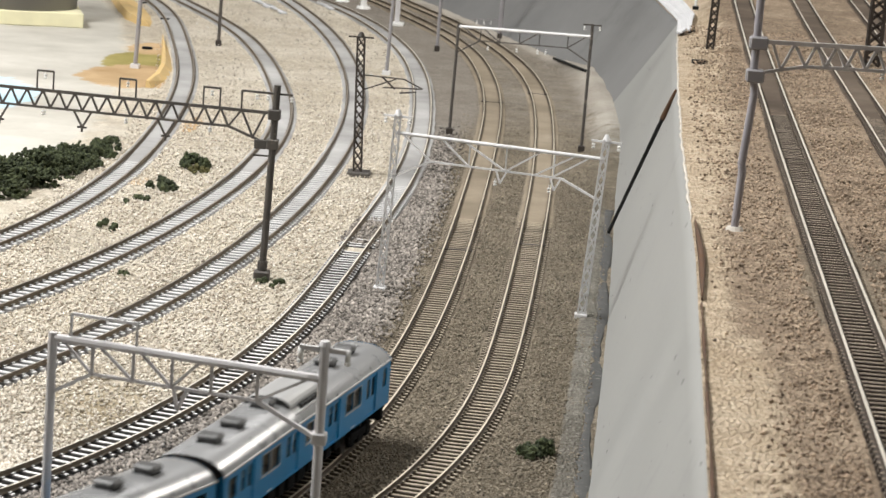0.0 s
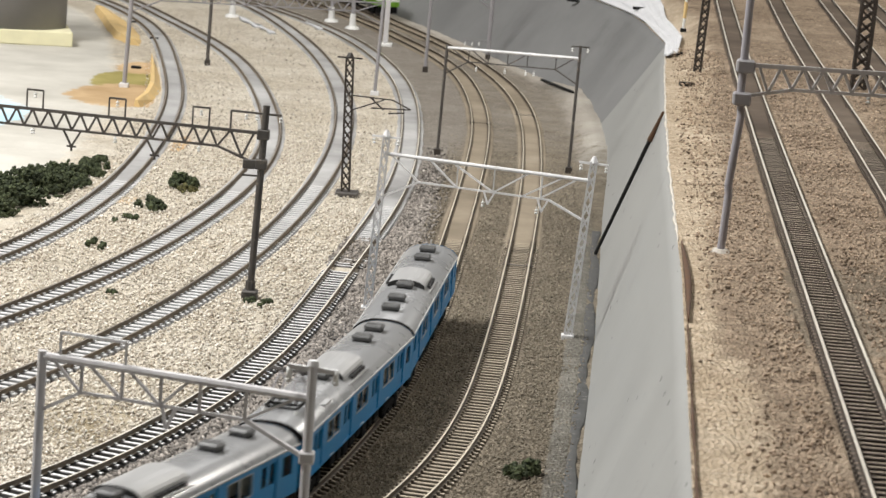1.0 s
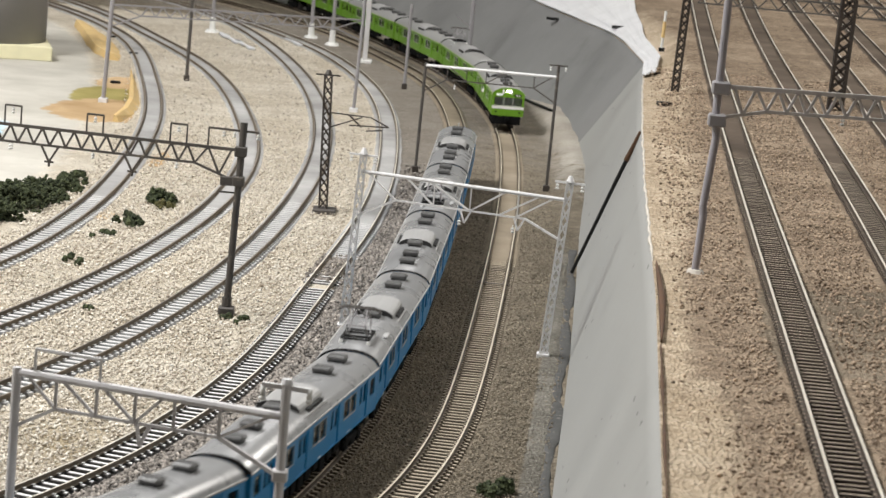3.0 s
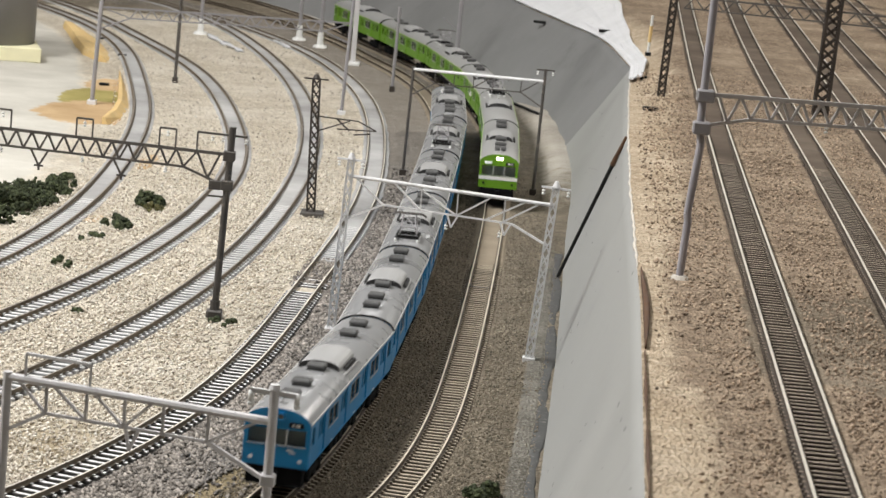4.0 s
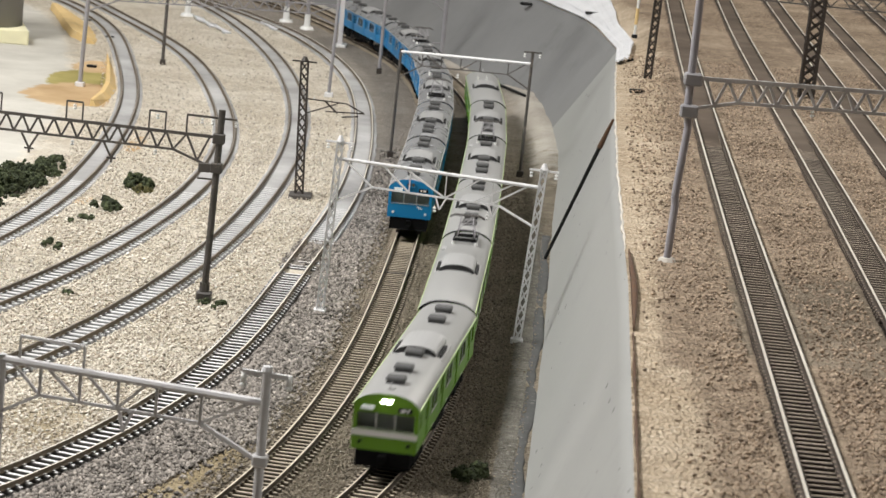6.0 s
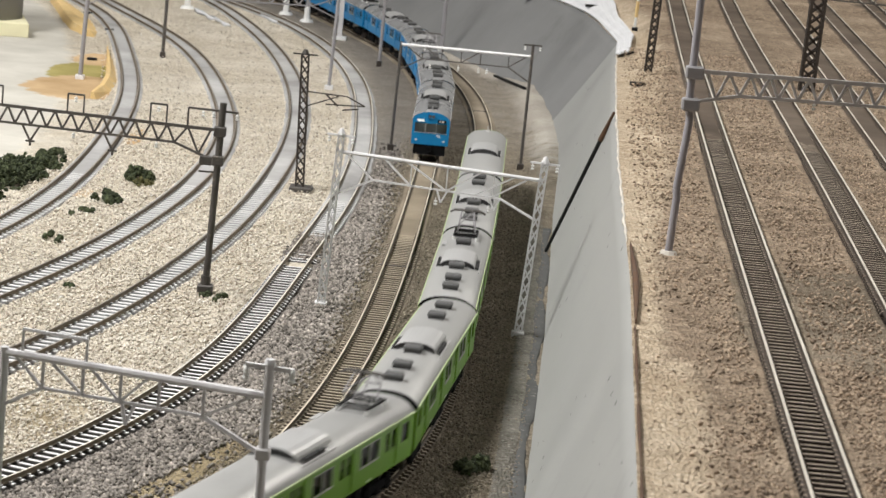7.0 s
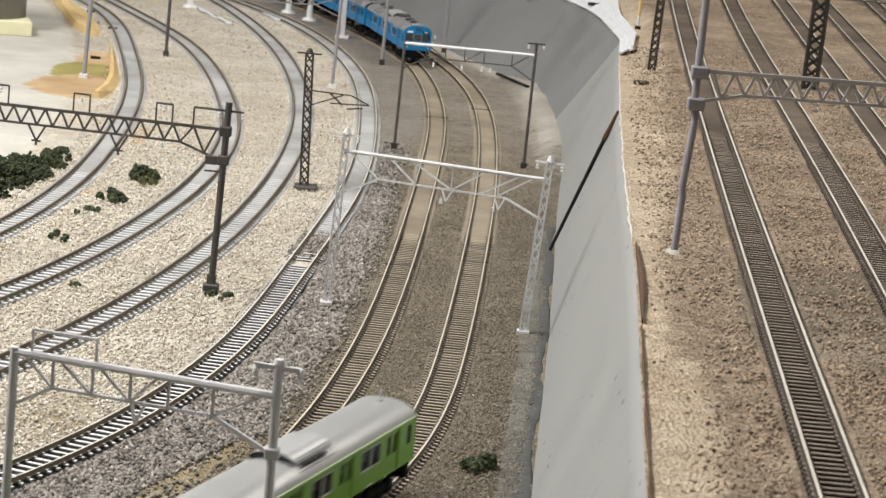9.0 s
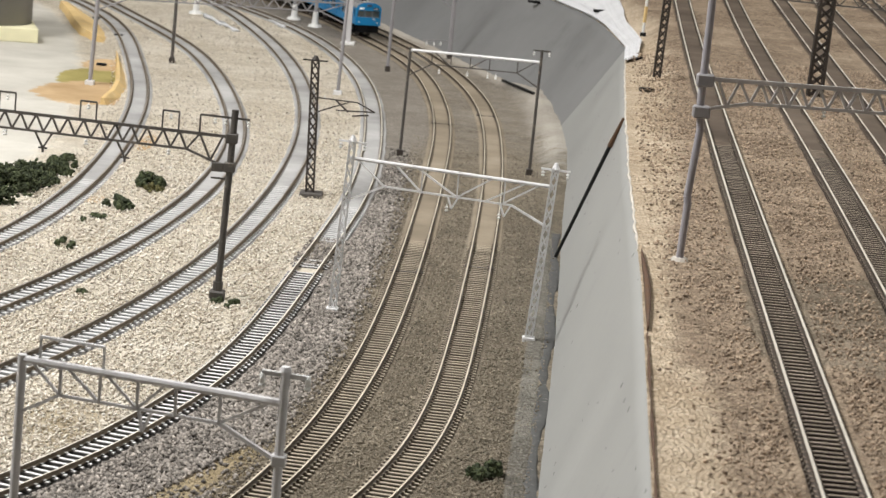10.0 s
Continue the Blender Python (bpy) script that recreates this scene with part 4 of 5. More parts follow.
    part("cap", Shape().tube(t, t + Vector((0, 0, 0.0035)), 0.0032, 0.0015, 8), mat, g)
    part("cross_arm", Shape().beam(t + Vector((-0.010, 0, -0.0005)), t + Vector((0.010, 0, -0.0005)), 0.0012, 0.0012), mat, g)
    z = 0.081
    a = Vector((x, y, z))
    s = Shape().beam(a, a + Vector((0.033, -0.01, 0.0)), 0.0010, 0.0010).beam(a + Vector((0.033, -0.01, 0.0)), a + Vector((0.048, -0.012, -0.0065)), 0.0010, 0.0010)
    s.beam(a + Vector((0, 0, -0.012)), a + Vector((0.026, -0.006, -0.001)), 0.0010, 0.0010).beam(a + Vector((0.016, -0.004, -0.0085)), a + Vector((0.048, -0.012, -0.0065)), 0.0010, 0.0010)
    s.beam(a + Vector((0.015, -0.004, 0.0)), a + Vector((0.026, -0.006, -0.009)), 0.0012, 0.0012)
    part("bracket", s, mat, g, "thin dark bracket arm")
    part("steady_arm", Shape().beam(a + Vector((0.030, -0.008, -0.0115)), a + Vector((0.043, -0.010, -0.0095)), 0.0011, 0.0011), mat, g)
    insulator(g, x + 0.006, y, z + 0.0025, 1)


def far_structures():
    g = thing("catenary_gantry", Matrix.Identity(4), "grey truss gantry spanning the pale tracks far off", "gantry", "overhead-line gantries")
    mat = M["midgrey"]
    a, b = Vector((-0.3829, 2.694, 0)), Vector((-0.1318, 2.797, 0))
    column(g, a, a + Vector((0.004, 0, 0.135)), 0.0023, mat)
    column(g, b, b + Vector((0.003, 0, 0.122)), 0.0019, mat)
    for v in (a, b):
        part("foot", Shape().box((v.x - 0.0045, v.y - 0.005, -0.001), (v.x + 0.0045, v.y + 0.005, 0.004), 0.0005), M["silver"], g)
    truss(g, a + Vector((0.004, 0, 0.1000)), b + Vector((0.003, 0, 0.0975)), 0.0100, 0.0075, 0.0015, mat, 0.03, 0.03, 0.022, 0.022)
    g = thing("catenary_mast", Matrix.Identity(4), "pale grey square post on a white foot plate", "mast", "overhead-line masts")
    x, y = -0.1484, 3.3075
    part("post", Shape().box((x - 0.0030, y - 0.003, 0.002), (x + 0.0030, y + 0.003, 0.125), 0.0005), M["palegrey"], g)
    part("foot", Shape().box((x - 0.0085, y - 0.012, -0.001), (x + 0.0085, y + 0.012, 0.0028), 0.0006), M["white"], g)
    for (x, y, h, r, mat, label) in ((-0.0883, 3.0526, 0.098, 0.0020, "midgrey", "short brown-grey post with a dark foot"), (-0.3278, 2.9428, 0.13, 0.0019, "steel", "dark grey tubular post in pale ballast"),
                                     (-0.019, 3.245, 0.16, 0.0028, "midgrey", "grey post against the grey wall")):
        g = thing("catenary_mast", Matrix.Identity(4), label, "mast", "overhead-line masts")
        column(g, (x, y, 0), (x + 0.001, y, h), r, M[mat])
        part("foot", Shape().box((x - 0.003, y - 0.003, -0.001), (x + 0.003, y + 0.003, 0.006), 0.0005), M["brownsteel"], g)
        if h == 0.16:
            part("bracket", Shape().beam((x, y, 0.022), (x - 0.034, y - 0.02, 0.022), 0.0010, 0.0010).beam((x + 0.001, y, 0.06), (x - 0.02, y - 0.01, 0.075), 0.001, 0.001), M[mat], g)
            for u in (0.012, 0.020, 0.029):
                insulator(g, x - u, y - u * 0.6, 0.021)
    for x, y in ((-0.3639, 3.5144), (-0.2349, 3.555), (-0.2016, 3.4805)):
        g = thing("pier", Matrix.Identity(4), "white tapered pier foot with a grey post", "pier", "white piers")
        part("base", Shape().tube((x, y, -0.001), (x, y, 0.003), 0.010, 0.008, 12).tube((x, y, 0.003), (x, y, 0.020), 0.0045, 0.0035, 12), M["white"], g)
        part("post", Shape().tube((x, y, 0.02), (x, y, 0.1), 0.0025, n=8), M["midgrey"], g)


def right_gantry():
    g = thing("catenary_gantry", Matrix.Identity(4), "grey gantry with a bent tubular mast on the raised board", "gantry", "overhead-line gantries")
    mat = M["midgrey"]
    x, y = 0.1212, 1.3495
    pts = [(x, y, UPPER), (x + 0.0012, y, UPPER + 0.030), (x + 0.0006, y, UPPER + 0.034), (x + 0.0035, y, UPPER + 0.070), (x + 0.0022, y, UPPER + 0.080), (x + 0.0030, y, UPPER + 0.19)]
    s = Shape()
    for p, q in zip(pts, pts[1:]):
        s.tube(p, q, 0.0020, 0.0020, 12)
    part("mast", s, M["lilac"], g, "bent lilac-grey tube")
    part("foot", Shape().tube((x, y, UPPER - 0.001), (x, y, UPPER + 0.0015), 0.006, 0.0036, 12), M["rim"], g, "pale glue round the foot")
    part("collar", Shape().box((x - 0.0015, y - 0.004, 0.1890), (x + 0.0075, y + 0.003, 0.1955), 0.0008), mat, g)
    part("collar", Shape().box((x - 0.0012, y - 0.004, 0.2055), (x + 0.0080, y + 0.003, 0.2120), 0.0008), mat, g)
    p = Vector((x + 0.006, y, 0.2095))
    d = Vector((0.990, 0.141, 0))
    truss(g, p, p + d * 0.44, 0.0112, 0.0052, 0.0018, M["palegrey"], 0.022, 0.03, 0.0155, 0.0145, laced=True)
    e = p + d * 0.44
    column(g, (e.x, e.y, UPPER), (e.x, e.y, UPPER + 0.14), 0.0024, mat)
    for u in (0.062, 0.13, 0.20):
        m = p + d * u
        insulator(g, m.x, m.y, m.z - 0.0108)
    g = thing("catenary_gantry", Matrix.Identity(4), "dark gantry on lattice masts across the raised board", "gantry", "overhead-line gantries")
    mat = M["brownsteel"]
    a, b = (0.1631, 2.2132), (0.2918, 2.1729)
    lattice(g, (*a, UPPER), (a[0] + 0.004, a[1], UPPER + 0.12), 0.0052, 0.0050, 0.0016, mat, 18, 0.8)
    lattice(g, (*b, UPPER), (b[0] + 0.003, b[1], UPPER + 0.13), 0.0108, 0.0108, 0.0024, mat, 14, 0.6)
    p, q = Vector((a[0], a[1], UPPER + 0.0845)), Vector((b[0], b[1], UPPER + 0.0865))
    truss(g, p, p + (q - p) * 2.6, 0.0095, 0.0085, 0.0014, M["steel"], 0.012, 0.01)


left_gantry()
middle_gantry()
near_gantry()
far_gantry()
lattice_pole()
far_structures()
right_gantry()


# ---------------------------------------------------------------- trains
HALF = 0.1208   # half of a car's body
WIDE = 0.0175
EAVE, SILL = 0.0385, 0.0128
DOORS = (-0.0900, -0.0303, 0.0303, 0.0900)
WINDOWS = (-0.0602, 0.0, 0.0602)


def pierced(x0, x1, z0, z1, holes, y, depth, side):
    """A wall panel in the plane of a car's side, with openings that have reveals. side: +1 faces +y."""
    xs = sorted({x0, x1, *(h[0] for h in holes), *(h[1] for h in holes)})
    zs = sorted({z0, z1, *(h[2] for h in holes), *(h[3] for h in holes)})
    s = Shape()
    for a, b in zip(xs, xs[1:]):
        for c, e in zip(zs, zs[1:]):
            m, n = (a + b) / 2, (c + e) / 2
            if not any(h[0] < m < h[1] and h[2] < n < h[3] for h in holes):
                loop = [(a, y, c), (b, y, c), (b, y, e), (a, y, e)]
                s.put(loop if side < 0 else loop[::-1], [(0, 1, 2, 3)])
                inner = [(u, y - side * depth, w) for u, _, w in loop]
                s.put(inner[::-1] if side < 0 else inner, [(0, 1, 2, 3)])
    for a, b, c, e in holes:
        o, i = y, y - side * depth
        for p, q in (((a, c), (b, c)), ((b, c), (b, e)), ((b, e), (a, e)), ((a, e), (a, c))):
            s.put([(p[0], o, p[1]), (q[0], o, q[1]), (q[0], i, q[1]), (p[0], i, p[1])], [(0, 1, 2, 3)])
    return s


def shared_meshes():
    k = {}
    k["vent"] = Shape().box((-0.0042, -0.0050, 0), (0.0042, 0.0050, 0.0030), 0.0009).mesh("ventilator", M["vent"])
    k["vent_foot"] = Shape().box((-0.0036, -0.0044, -0.0012), (0.0036, 0.0044, 0.0008)).mesh("ventilator_neck", M["grille"])
    s = Shape()
    n = 12
    ring = [(0.0110 * math.sin(math.pi * (i / n - 0.5)), 0.0049 * math.cos(math.pi * (i / n - 0.5)) ** 0.8) for i in range(n + 1)]
    for i in range(n):
        (a, b), (c, d) = ring[i], ring[i + 1]
        s.put([(-0.021, a, b), (0.021, a, b), (0.021, c, d), (-0.021, c, d)], [(0, 1, 2, 3)])
    k["dome"] = s.mesh("housing", M["unit"], True)
    k["dome_end"] = Shape().put([(0, a, b) for a, b in ring], [tuple(range(n + 1))]).mesh("end_grille", M["grille"])
    s = Shape()
    for i in range(5):
        s.box((-0.013 + i * 0.0055, -0.0010, -0.0018), (-0.0095 + i * 0.0055, 0.0010, 0.0012))
    k["louvre"] = s.mesh("louvre", M["grille"])
    k["conduit"] = Shape().tube((-0.020, 0, 0), (0.020, 0, 0), 0.0006, n=6).mesh("conduit", M["unit"])
    s = Shape()
    for y in (-0.0082, 0.0082):
        s.tube((0, y - 0.0012, 0), (0, y + 0.0012, 0), 0.0054, n=18)
        s.tube((0, y - 0.0016 * (1 if y > 0 else -1) - 0.0004, 0), (0, y - 0.0016 * (1 if y > 0 else -1) + 0.0004, 0), 0.0061, n=18)
    s.tube((0, -0.009, 0), (0, 0.009, 0), 0.0012, n=8)
    k["wheelset"] = s.mesh("wheelset", painted("worn_wheel_steel", (0.10, 0.09, 0.085), 0.5, 0.6, vary=0.3), False)
    s = Shape()
    for y in (-0.0130, 0.0130):
        s.box((-0.0185, y - 0.0012, 0.0045), (0.0185, y + 0.0012, 0.0080), 0.0006)
        for x in (-0.0131, 0.0131):
            s.box((x - 0.0032, y - 0.0016, 0.0030), (x + 0.0032, y + 0.0016, 0.0092), 0.0006)
        s.box((-0.0045, y - 0.0016, 0.0030), (0.0045, y + 0.0016, 0.0065), 0.0006)
    s.box((-0.006, -0.012, 0.0060), (0.006, 0.012, 0.0105))
    s.v = [(x, y * 0.94, z * 1.2) for x, y, z in s.v]
    k["bogie"] = s.mesh("bogie_frame", M["underframe_gap"])
    s = Shape()
    rng = random.Random(9)
    for i in range(8):
        x = -0.052 + i * 0.0135
        for y in (-1, 1):
            w, h = rng.uniform(0.004, 0.006), rng.uniform(0.004, 0.0075)
            s.box((x - w, y * 0.0145 - 0.0022, 0.0125 - h), (x + w, y * 0.0145 + 0.0022, 0.0126), 0.0005)
    s.box((-HALF + 0.002, -0.0135, 0.0115), (HALF - 0.002, 0.0135, 0.0130))
    s.v = [(x, y * 0.914, z * 1.234) for x, y, z in s.v]
    k["equipment"] = s.mesh("underfloor_equipment", M["underframe_gap"])
    # pantograph: a raised diamond on a base frame
    s = Shape()
    ring = [(x * u, y * v, z) for z in (0.0007, 0.0017) for u, v in ((0.0130, 0.0080), (0.0120, 0.0070)) for x, y in ((-1, -1), (1, -1), (1, 1), (-1, 1))]
    for i in range(4):
        j = (i + 1) % 4
        s.f += [(i, j, 8 + j, 8 + i), (4 + j, 4 + i, 12 + i, 12 + j), (8 + i, 8 + j, 12 + j, 12 + i), (j, i, 4 + i, 4 + j)]
    s.v = ring
    k["panto_base"] = s.mesh("base_frame", M["black"])
    k["panto_bar"] = Shape().box((-0.0005, -0.0078, 0.0006), (0.0005, 0.0078, 0.0018)).mesh("cross_bar", M["black"])
    k["panto_foot"] = Shape().tube((0, 0, -0.0012), (0, 0, 0.0008), 0.0012, 0.0009, 8).mesh("insulator", M["insulator"])
    s = Shape()
    for y in (-1, 1):
        for x in (-1, 1):
            s.tube((x * 0.0050, y * 0.0058, 0.0015), (x * 0.0120, y * 0.0050, 0.0085), 0.00045, n=5)
            s.tube((x * 0.0120, y * 0.0050, 0.0085), (x * 0.0014, y * 0.0040, 0.0160), 0.00045, n=5)
    for x in (-1, 1):
        s.tube((x * 0.0120, -0.0050, 0.0085), (x * 0.0120, 0.0050, 0.0085), 0.00045, n=5)
        s.tube((x * 0.0120, -0.0050, 0.0085), (x * 0.0016, 0.0042, 0.0160), 0.0003, n=5)
    k["panto_arms"] = s.mesh("diamond_frame", M["midgrey"])
    s = Shape()
    for x in (-0.0017, 0.0017):
        s.tube((x, -0.0085, 0.0162), (x, 0.0085, 0.0162), 0.0006, n=6)
        for y in (-1, 1):
            s.tube((x, y * 0.0085, 0.0162), (x, y * 0.0115, 0.0145), 0.0005, n=6)
    k["panto_bow"] = s.mesh("contact_strip", M["steel"])
    # Gangway drawn nearly as wide as the body to darken the gap.
    k["gangway"] = Shape().box((0, -0.0148, 0.0152), (0.0020, 0.0148, 0.0390), 0.0010).mesh("gangway", M["underframe_gap"])
    return k


KIT = shared_meshes()


def roof_curve(n=14, lift=0.0):
    out = []
    for i in range(n + 1):
        a = math.pi * i / n
        y = -(WIDE + 0.0002 + lift) * math.cos(a)
        t = abs(math.cos(a))
        z = EAVE + (0.0079 + lift) * (1 - t ** 2.6) ** 0.75
        out.append((y, z))
    return out


def roof_height(y):
    t = abs(y) / (WIDE + 0.0002)
    return EAVE + 0.0079 * (1 - t ** 2.6) ** 0.75


def settled(z):
    """Height over the rail of a level on the drawing: a low body over deep running gear."""
    return z * 1.234 if z < SILL else SILL * 1.234 + (z - SILL) * 0.854


def body_part(name, shape, material, parent, label="", m=None, smooth=False):
    """A part of a car, drawn at full width and height and then narrowed to the model's own size."""
    if isinstance(shape, Shape):
        shape.v = [(x, y * 0.94, settled(z)) for x, y, z in shape.v]
    return part(name, shape, material, parent, label, m, smooth)


def build_car(colour, cab=0, panto=False, vents=True, lit=False):
    """One car, centred on its length, rail head at z = 0. cab: +1 or -1 for a driving end that faces +x or -x."""
    what = {"blue": "sky-blue", "green": "yellow-green"}[colour]
    extra = " with a driving cab" if cab else " with a raised pantograph" if panto else ""
    car = thing("train_car", Matrix.Identity(4), f"{what} model commuter train car with grey roof{extra}", "train car", f"{what} train")
    paint = M[colour]
    doors = [d for d in DOORS]
    for side in (1, -1):
        holes = [(d - 0.0082, d + 0.0082, 0.0138, 0.0366) for d in doors]
        panes = []
        for w in WINDOWS:
            panes.append((w - 0.0118, w - 0.0006, 0.0242, 0.0350))
            panes.append((w + 0.0006, w + 0.0118, 0.0242, 0.0350))
        for e in (-1, 1):
            if cab == e:
                panes.append((e * 0.1120 - 0.0030, e * 0.1120 + 0.0030, 0.0242, 0.0350))
            else:
                panes.append((e * 0.1090 - 0.0050, e * 0.1090 + 0.0050, 0.0242, 0.0350))
        body = body_part("side_wall", pierced(-HALF, HALF, SILL, EAVE, holes + panes, side * WIDE, 0.0008, side), paint, car)
        for a, b, c, e in panes:
            body_part("window_pane", Shape().box((a, side * (WIDE - 0.0007) - 0.0001, c), (b, side * (WIDE - 0.0007) + 0.0001, e)), M["pane"], body)
        for w in WINDOWS:
            rim = [(w - 0.0118, w - 0.0006, 0.0242, 0.0350), (w + 0.0006, w + 0.0118, 0.0242, 0.0350)]
            body_part("window_frame", pierced(w - 0.0124, w + 0.0124, 0.0237, 0.0355, rim, side * (WIDE + 0.0002), 0.0004, side), M["unit"], body, "thin pale window frame")
            body_part("window_sill", Shape().box((w - 0.0125, side * WIDE - 0.0003, 0.0235), (w + 0.0125, side * WIDE + 0.0004, 0.0241)), M["unit"], body, "pale metal sill")
        for d in doors:
            leaf = [(d - 0.0066, d - 0.0016, 0.0236, 0.0346), (d + 0.0016, d + 0.0066, 0.0236, 0.0346)]
            door = body_part("door", pierced(d - 0.0082, d + 0.0082, 0.0138, 0.0366, leaf, side * (WIDE - 0.0006), 0.0006, side), paint, car)
            for a, b, c, e in leaf:
                body_part("door_pane", Shape().box((a, side * (WIDE - 0.0011) - 0.0001, c), (b, side * (WIDE - 0.0011) + 0.0001, e)), M["pane"], door)
        body_part("gutter", Shape().beam((-HALF, side * (WIDE + 0.0003), EAVE), (HALF, side * (WIDE + 0.0003), EAVE), 0.0007, 0.0009), M["gutter_green"] if colour == "green" else M["unit"], car)
        for x in (-0.061, 0.003, 0.061):
            body_part("step_plate", Shape().box((x - 0.003, side * WIDE - 0.0002, 0.0138), (x + 0.003, side * WIDE + 0.0003, 0.0143)), M["white"], car, "small white step plate")
    # roof
    prof = roof_curve()
    s = Shape()
    stations = [-HALF, -HALF + 0.0010, HALF - 0.0010, HALF]
    grid = []
    for x in stations:
        shrink = 0.0006 if abs(x) == HALF else 0.0
        grid.append([(x, y * (1 - shrink * 20), EAVE + (z - EAVE) * (1 - shrink * 60)) for y, z in prof])
    n = len(prof)
    s.put([p for row in grid for p in row], [(i * n + j, i * n + j + 1, (i + 1) * n + j + 1, (i + 1) * n + j) for i in range(3) for j in range(n - 1)])
    body_part("roof", s, M["roof_" + colour], car, "smooth grey roof", smooth=True)
    # ends
    for e in (-1, 1):
        x = e * HALF
        top = [(x, y, z) for y, z in roof_curve()]
        if cab == e:
            front = Shape()
            holes = [(-0.0152, -0.0056, 0.0252, 0.0345), (-0.0047, 0.0047, 0.0252, 0.0345), (0.0056, 0.0152, 0.0252, 0.0345)]
            flat = pierced(-WIDE, WIDE, SILL - 0.0004, EAVE, holes, 0, 0.0009, 1)
            front.put([(x + e * (p[1]) + e * 0.0004, p[0], p[2]) for p in flat.v], flat.f)
            front.put([(p[0] + e * 0.0004, p[1], p[2]) for p in top], [tuple(range(n))])
            face = body_part("cab_front", front, paint, car)
            for a, b, c, d in holes:
                body_part("windscreen", Shape().box((x + e * 0.0001 - 0.0001, a, c), (x + e * 0.0001 + 0.0001, b, d)), M["pane"], face)
            frame_s = Shape()
            for y in (-0.0051, 0.0051):
                frame_s.box((x + e * 0.0002 - 0.0004, y - 0.0004, 0.0250), (x + e * 0.0006 + 0.0003, y + 0.0004, 0.0347))
            frame_s.box((x - 0.0002, -0.0156, 0.0246), (x + e * 0.0008, 0.0156, 0.0251))
            body_part("window_frame", frame_s, M["unit"], face, "thin pale window frame")
            body_part("destination_sign", Shape().box((x - 0.0002, -e * 0.0100 - 0.0034, 0.0362), (x + e * 0.0009, -e * 0.0100 + 0.0034, 0.0388), 0.0002), M["sign"], face, "small pale destination sign")
            num = body_part("number_box", Shape().box((x - 0.0002, e * 0.0100 - 0.0038, 0.0360), (x + e * 0.0009, e * 0.0100 + 0.0038, 0.0390), 0.0004), M["black"], face, "small black number box")
            body_part("digit_bars", Shape().box((x + e * 0.0008 - 0.0002, e * 0.0100 - 0.0022, 0.0366), (x + e * 0.0010 + 0.0001, e * 0.0100 + 0.0002, 0.0384)).box((x + e * 0.0008 - 0.0002, e * 0.0100 + 0.0010, 0.0366), (x + e * 0.0010 + 0.0001, e * 0.0100 + 0.0022, 0.0384)), M["white"], num)
            body_part("headlamp", Shape().box((x - e * 0.0015, -0.0036, 0.0400), (x + e * 0.0009, 0.0036, 0.0440), 0.0007), paint, face)
            for y in (-0.0016, 0.0016):
                body_part("headlamp_lens", Shape().tube((x - e * 0.0008, y, 0.0420), (x + e * 0.0014, y, 0.0420), 0.0014, n=12), M["lamp"] if lit else M["vent"], face, "lit white headlamp" if lit else "unlit headlamp lens")
            for y in (-0.0130, 0.0130):
                body_part("tail_lamp", Shape().tube((x, y, 0.0168), (x + e * 0.0011, y, 0.0168), 0.0011, n=10), M["lens"] if colour == "blue" else M["black"], face)
            if colour == "green":
                body_part("band", Shape().box((x, -WIDE, 0.0205), (x + e * 0.0007, WIDE, 0.0240)), M["white"], face, "white band under the windscreen")
            else:
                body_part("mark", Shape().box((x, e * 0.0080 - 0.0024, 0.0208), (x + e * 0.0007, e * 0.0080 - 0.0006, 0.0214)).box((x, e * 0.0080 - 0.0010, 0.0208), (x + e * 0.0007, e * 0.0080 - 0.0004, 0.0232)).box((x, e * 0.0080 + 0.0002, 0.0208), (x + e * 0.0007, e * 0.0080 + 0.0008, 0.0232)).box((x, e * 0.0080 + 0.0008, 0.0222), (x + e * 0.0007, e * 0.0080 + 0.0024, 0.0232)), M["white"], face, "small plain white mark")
            body_part("skirt", Shape().box((x - e * 0.004, -0.0150, 0.0052), (x + e * 0.0008, 0.0150, SILL - 0.0003), 0.0006), M["underframe_gap"], car)
            body_part("coupler", Shape().box((x, -0.0022, 0.0078), (x + e * 0.0040, 0.0022, 0.0112), 0.0006), M["underframe_gap"], car)
            body_part("aerial", Shape().tube((e * 0.1120, 0, roof_height(0)), (e * 0.1120, 0, roof_height(0) + 0.0050), 0.0005, n=6).tube((e * 0.1095, -0.0020, roof_height(0.002)), (e * 0.1095, 0.0020, roof_height(0.002) + 0.0008), 0.0012, n=8), M["unit"], car)
        else:
            end = Shape().put([(x, -WIDE, SILL), (x, WIDE, SILL), *top[::-1]], [tuple(range(n + 2))])
            body_part("end_wall", end, paint, car)
            body_part("gangway", KIT["gangway"], None, car, "", pose(x if e > 0 else x - 0.0020, 0, 0))
            # Black cap over the car's end stands in for the gap's shade.
            body_part("end_shade_cap", Shape().put([(x - e * 0.0006, y * 1.004, z + 0.0004) for y, z in roof_curve()] + [(x + e * 0.0014, y * 1.004, z + 0.0004) for y, z in roof_curve()], [(j, j + 1, n + j + 1, n + j) for j in range(n - 1)] + [tuple(range(n, 2 * n))]), M["underframe_gap"], car)
    # roof gear
    unit = body_part("cooling_unit", KIT["dome"], None, car, "", pose(0, 0, settled(roof_height(0)) - 0.0014))
    for x in (-0.0208, 0.0208):
        body_part("end_grille", KIT["dome_end"], None, unit, "", pose(x, 0, 0))
    for side in (1, -1):
        body_part("louvre", KIT["louvre"], None, unit, "", pose(0.003, side * 0.0120, -0.0008))
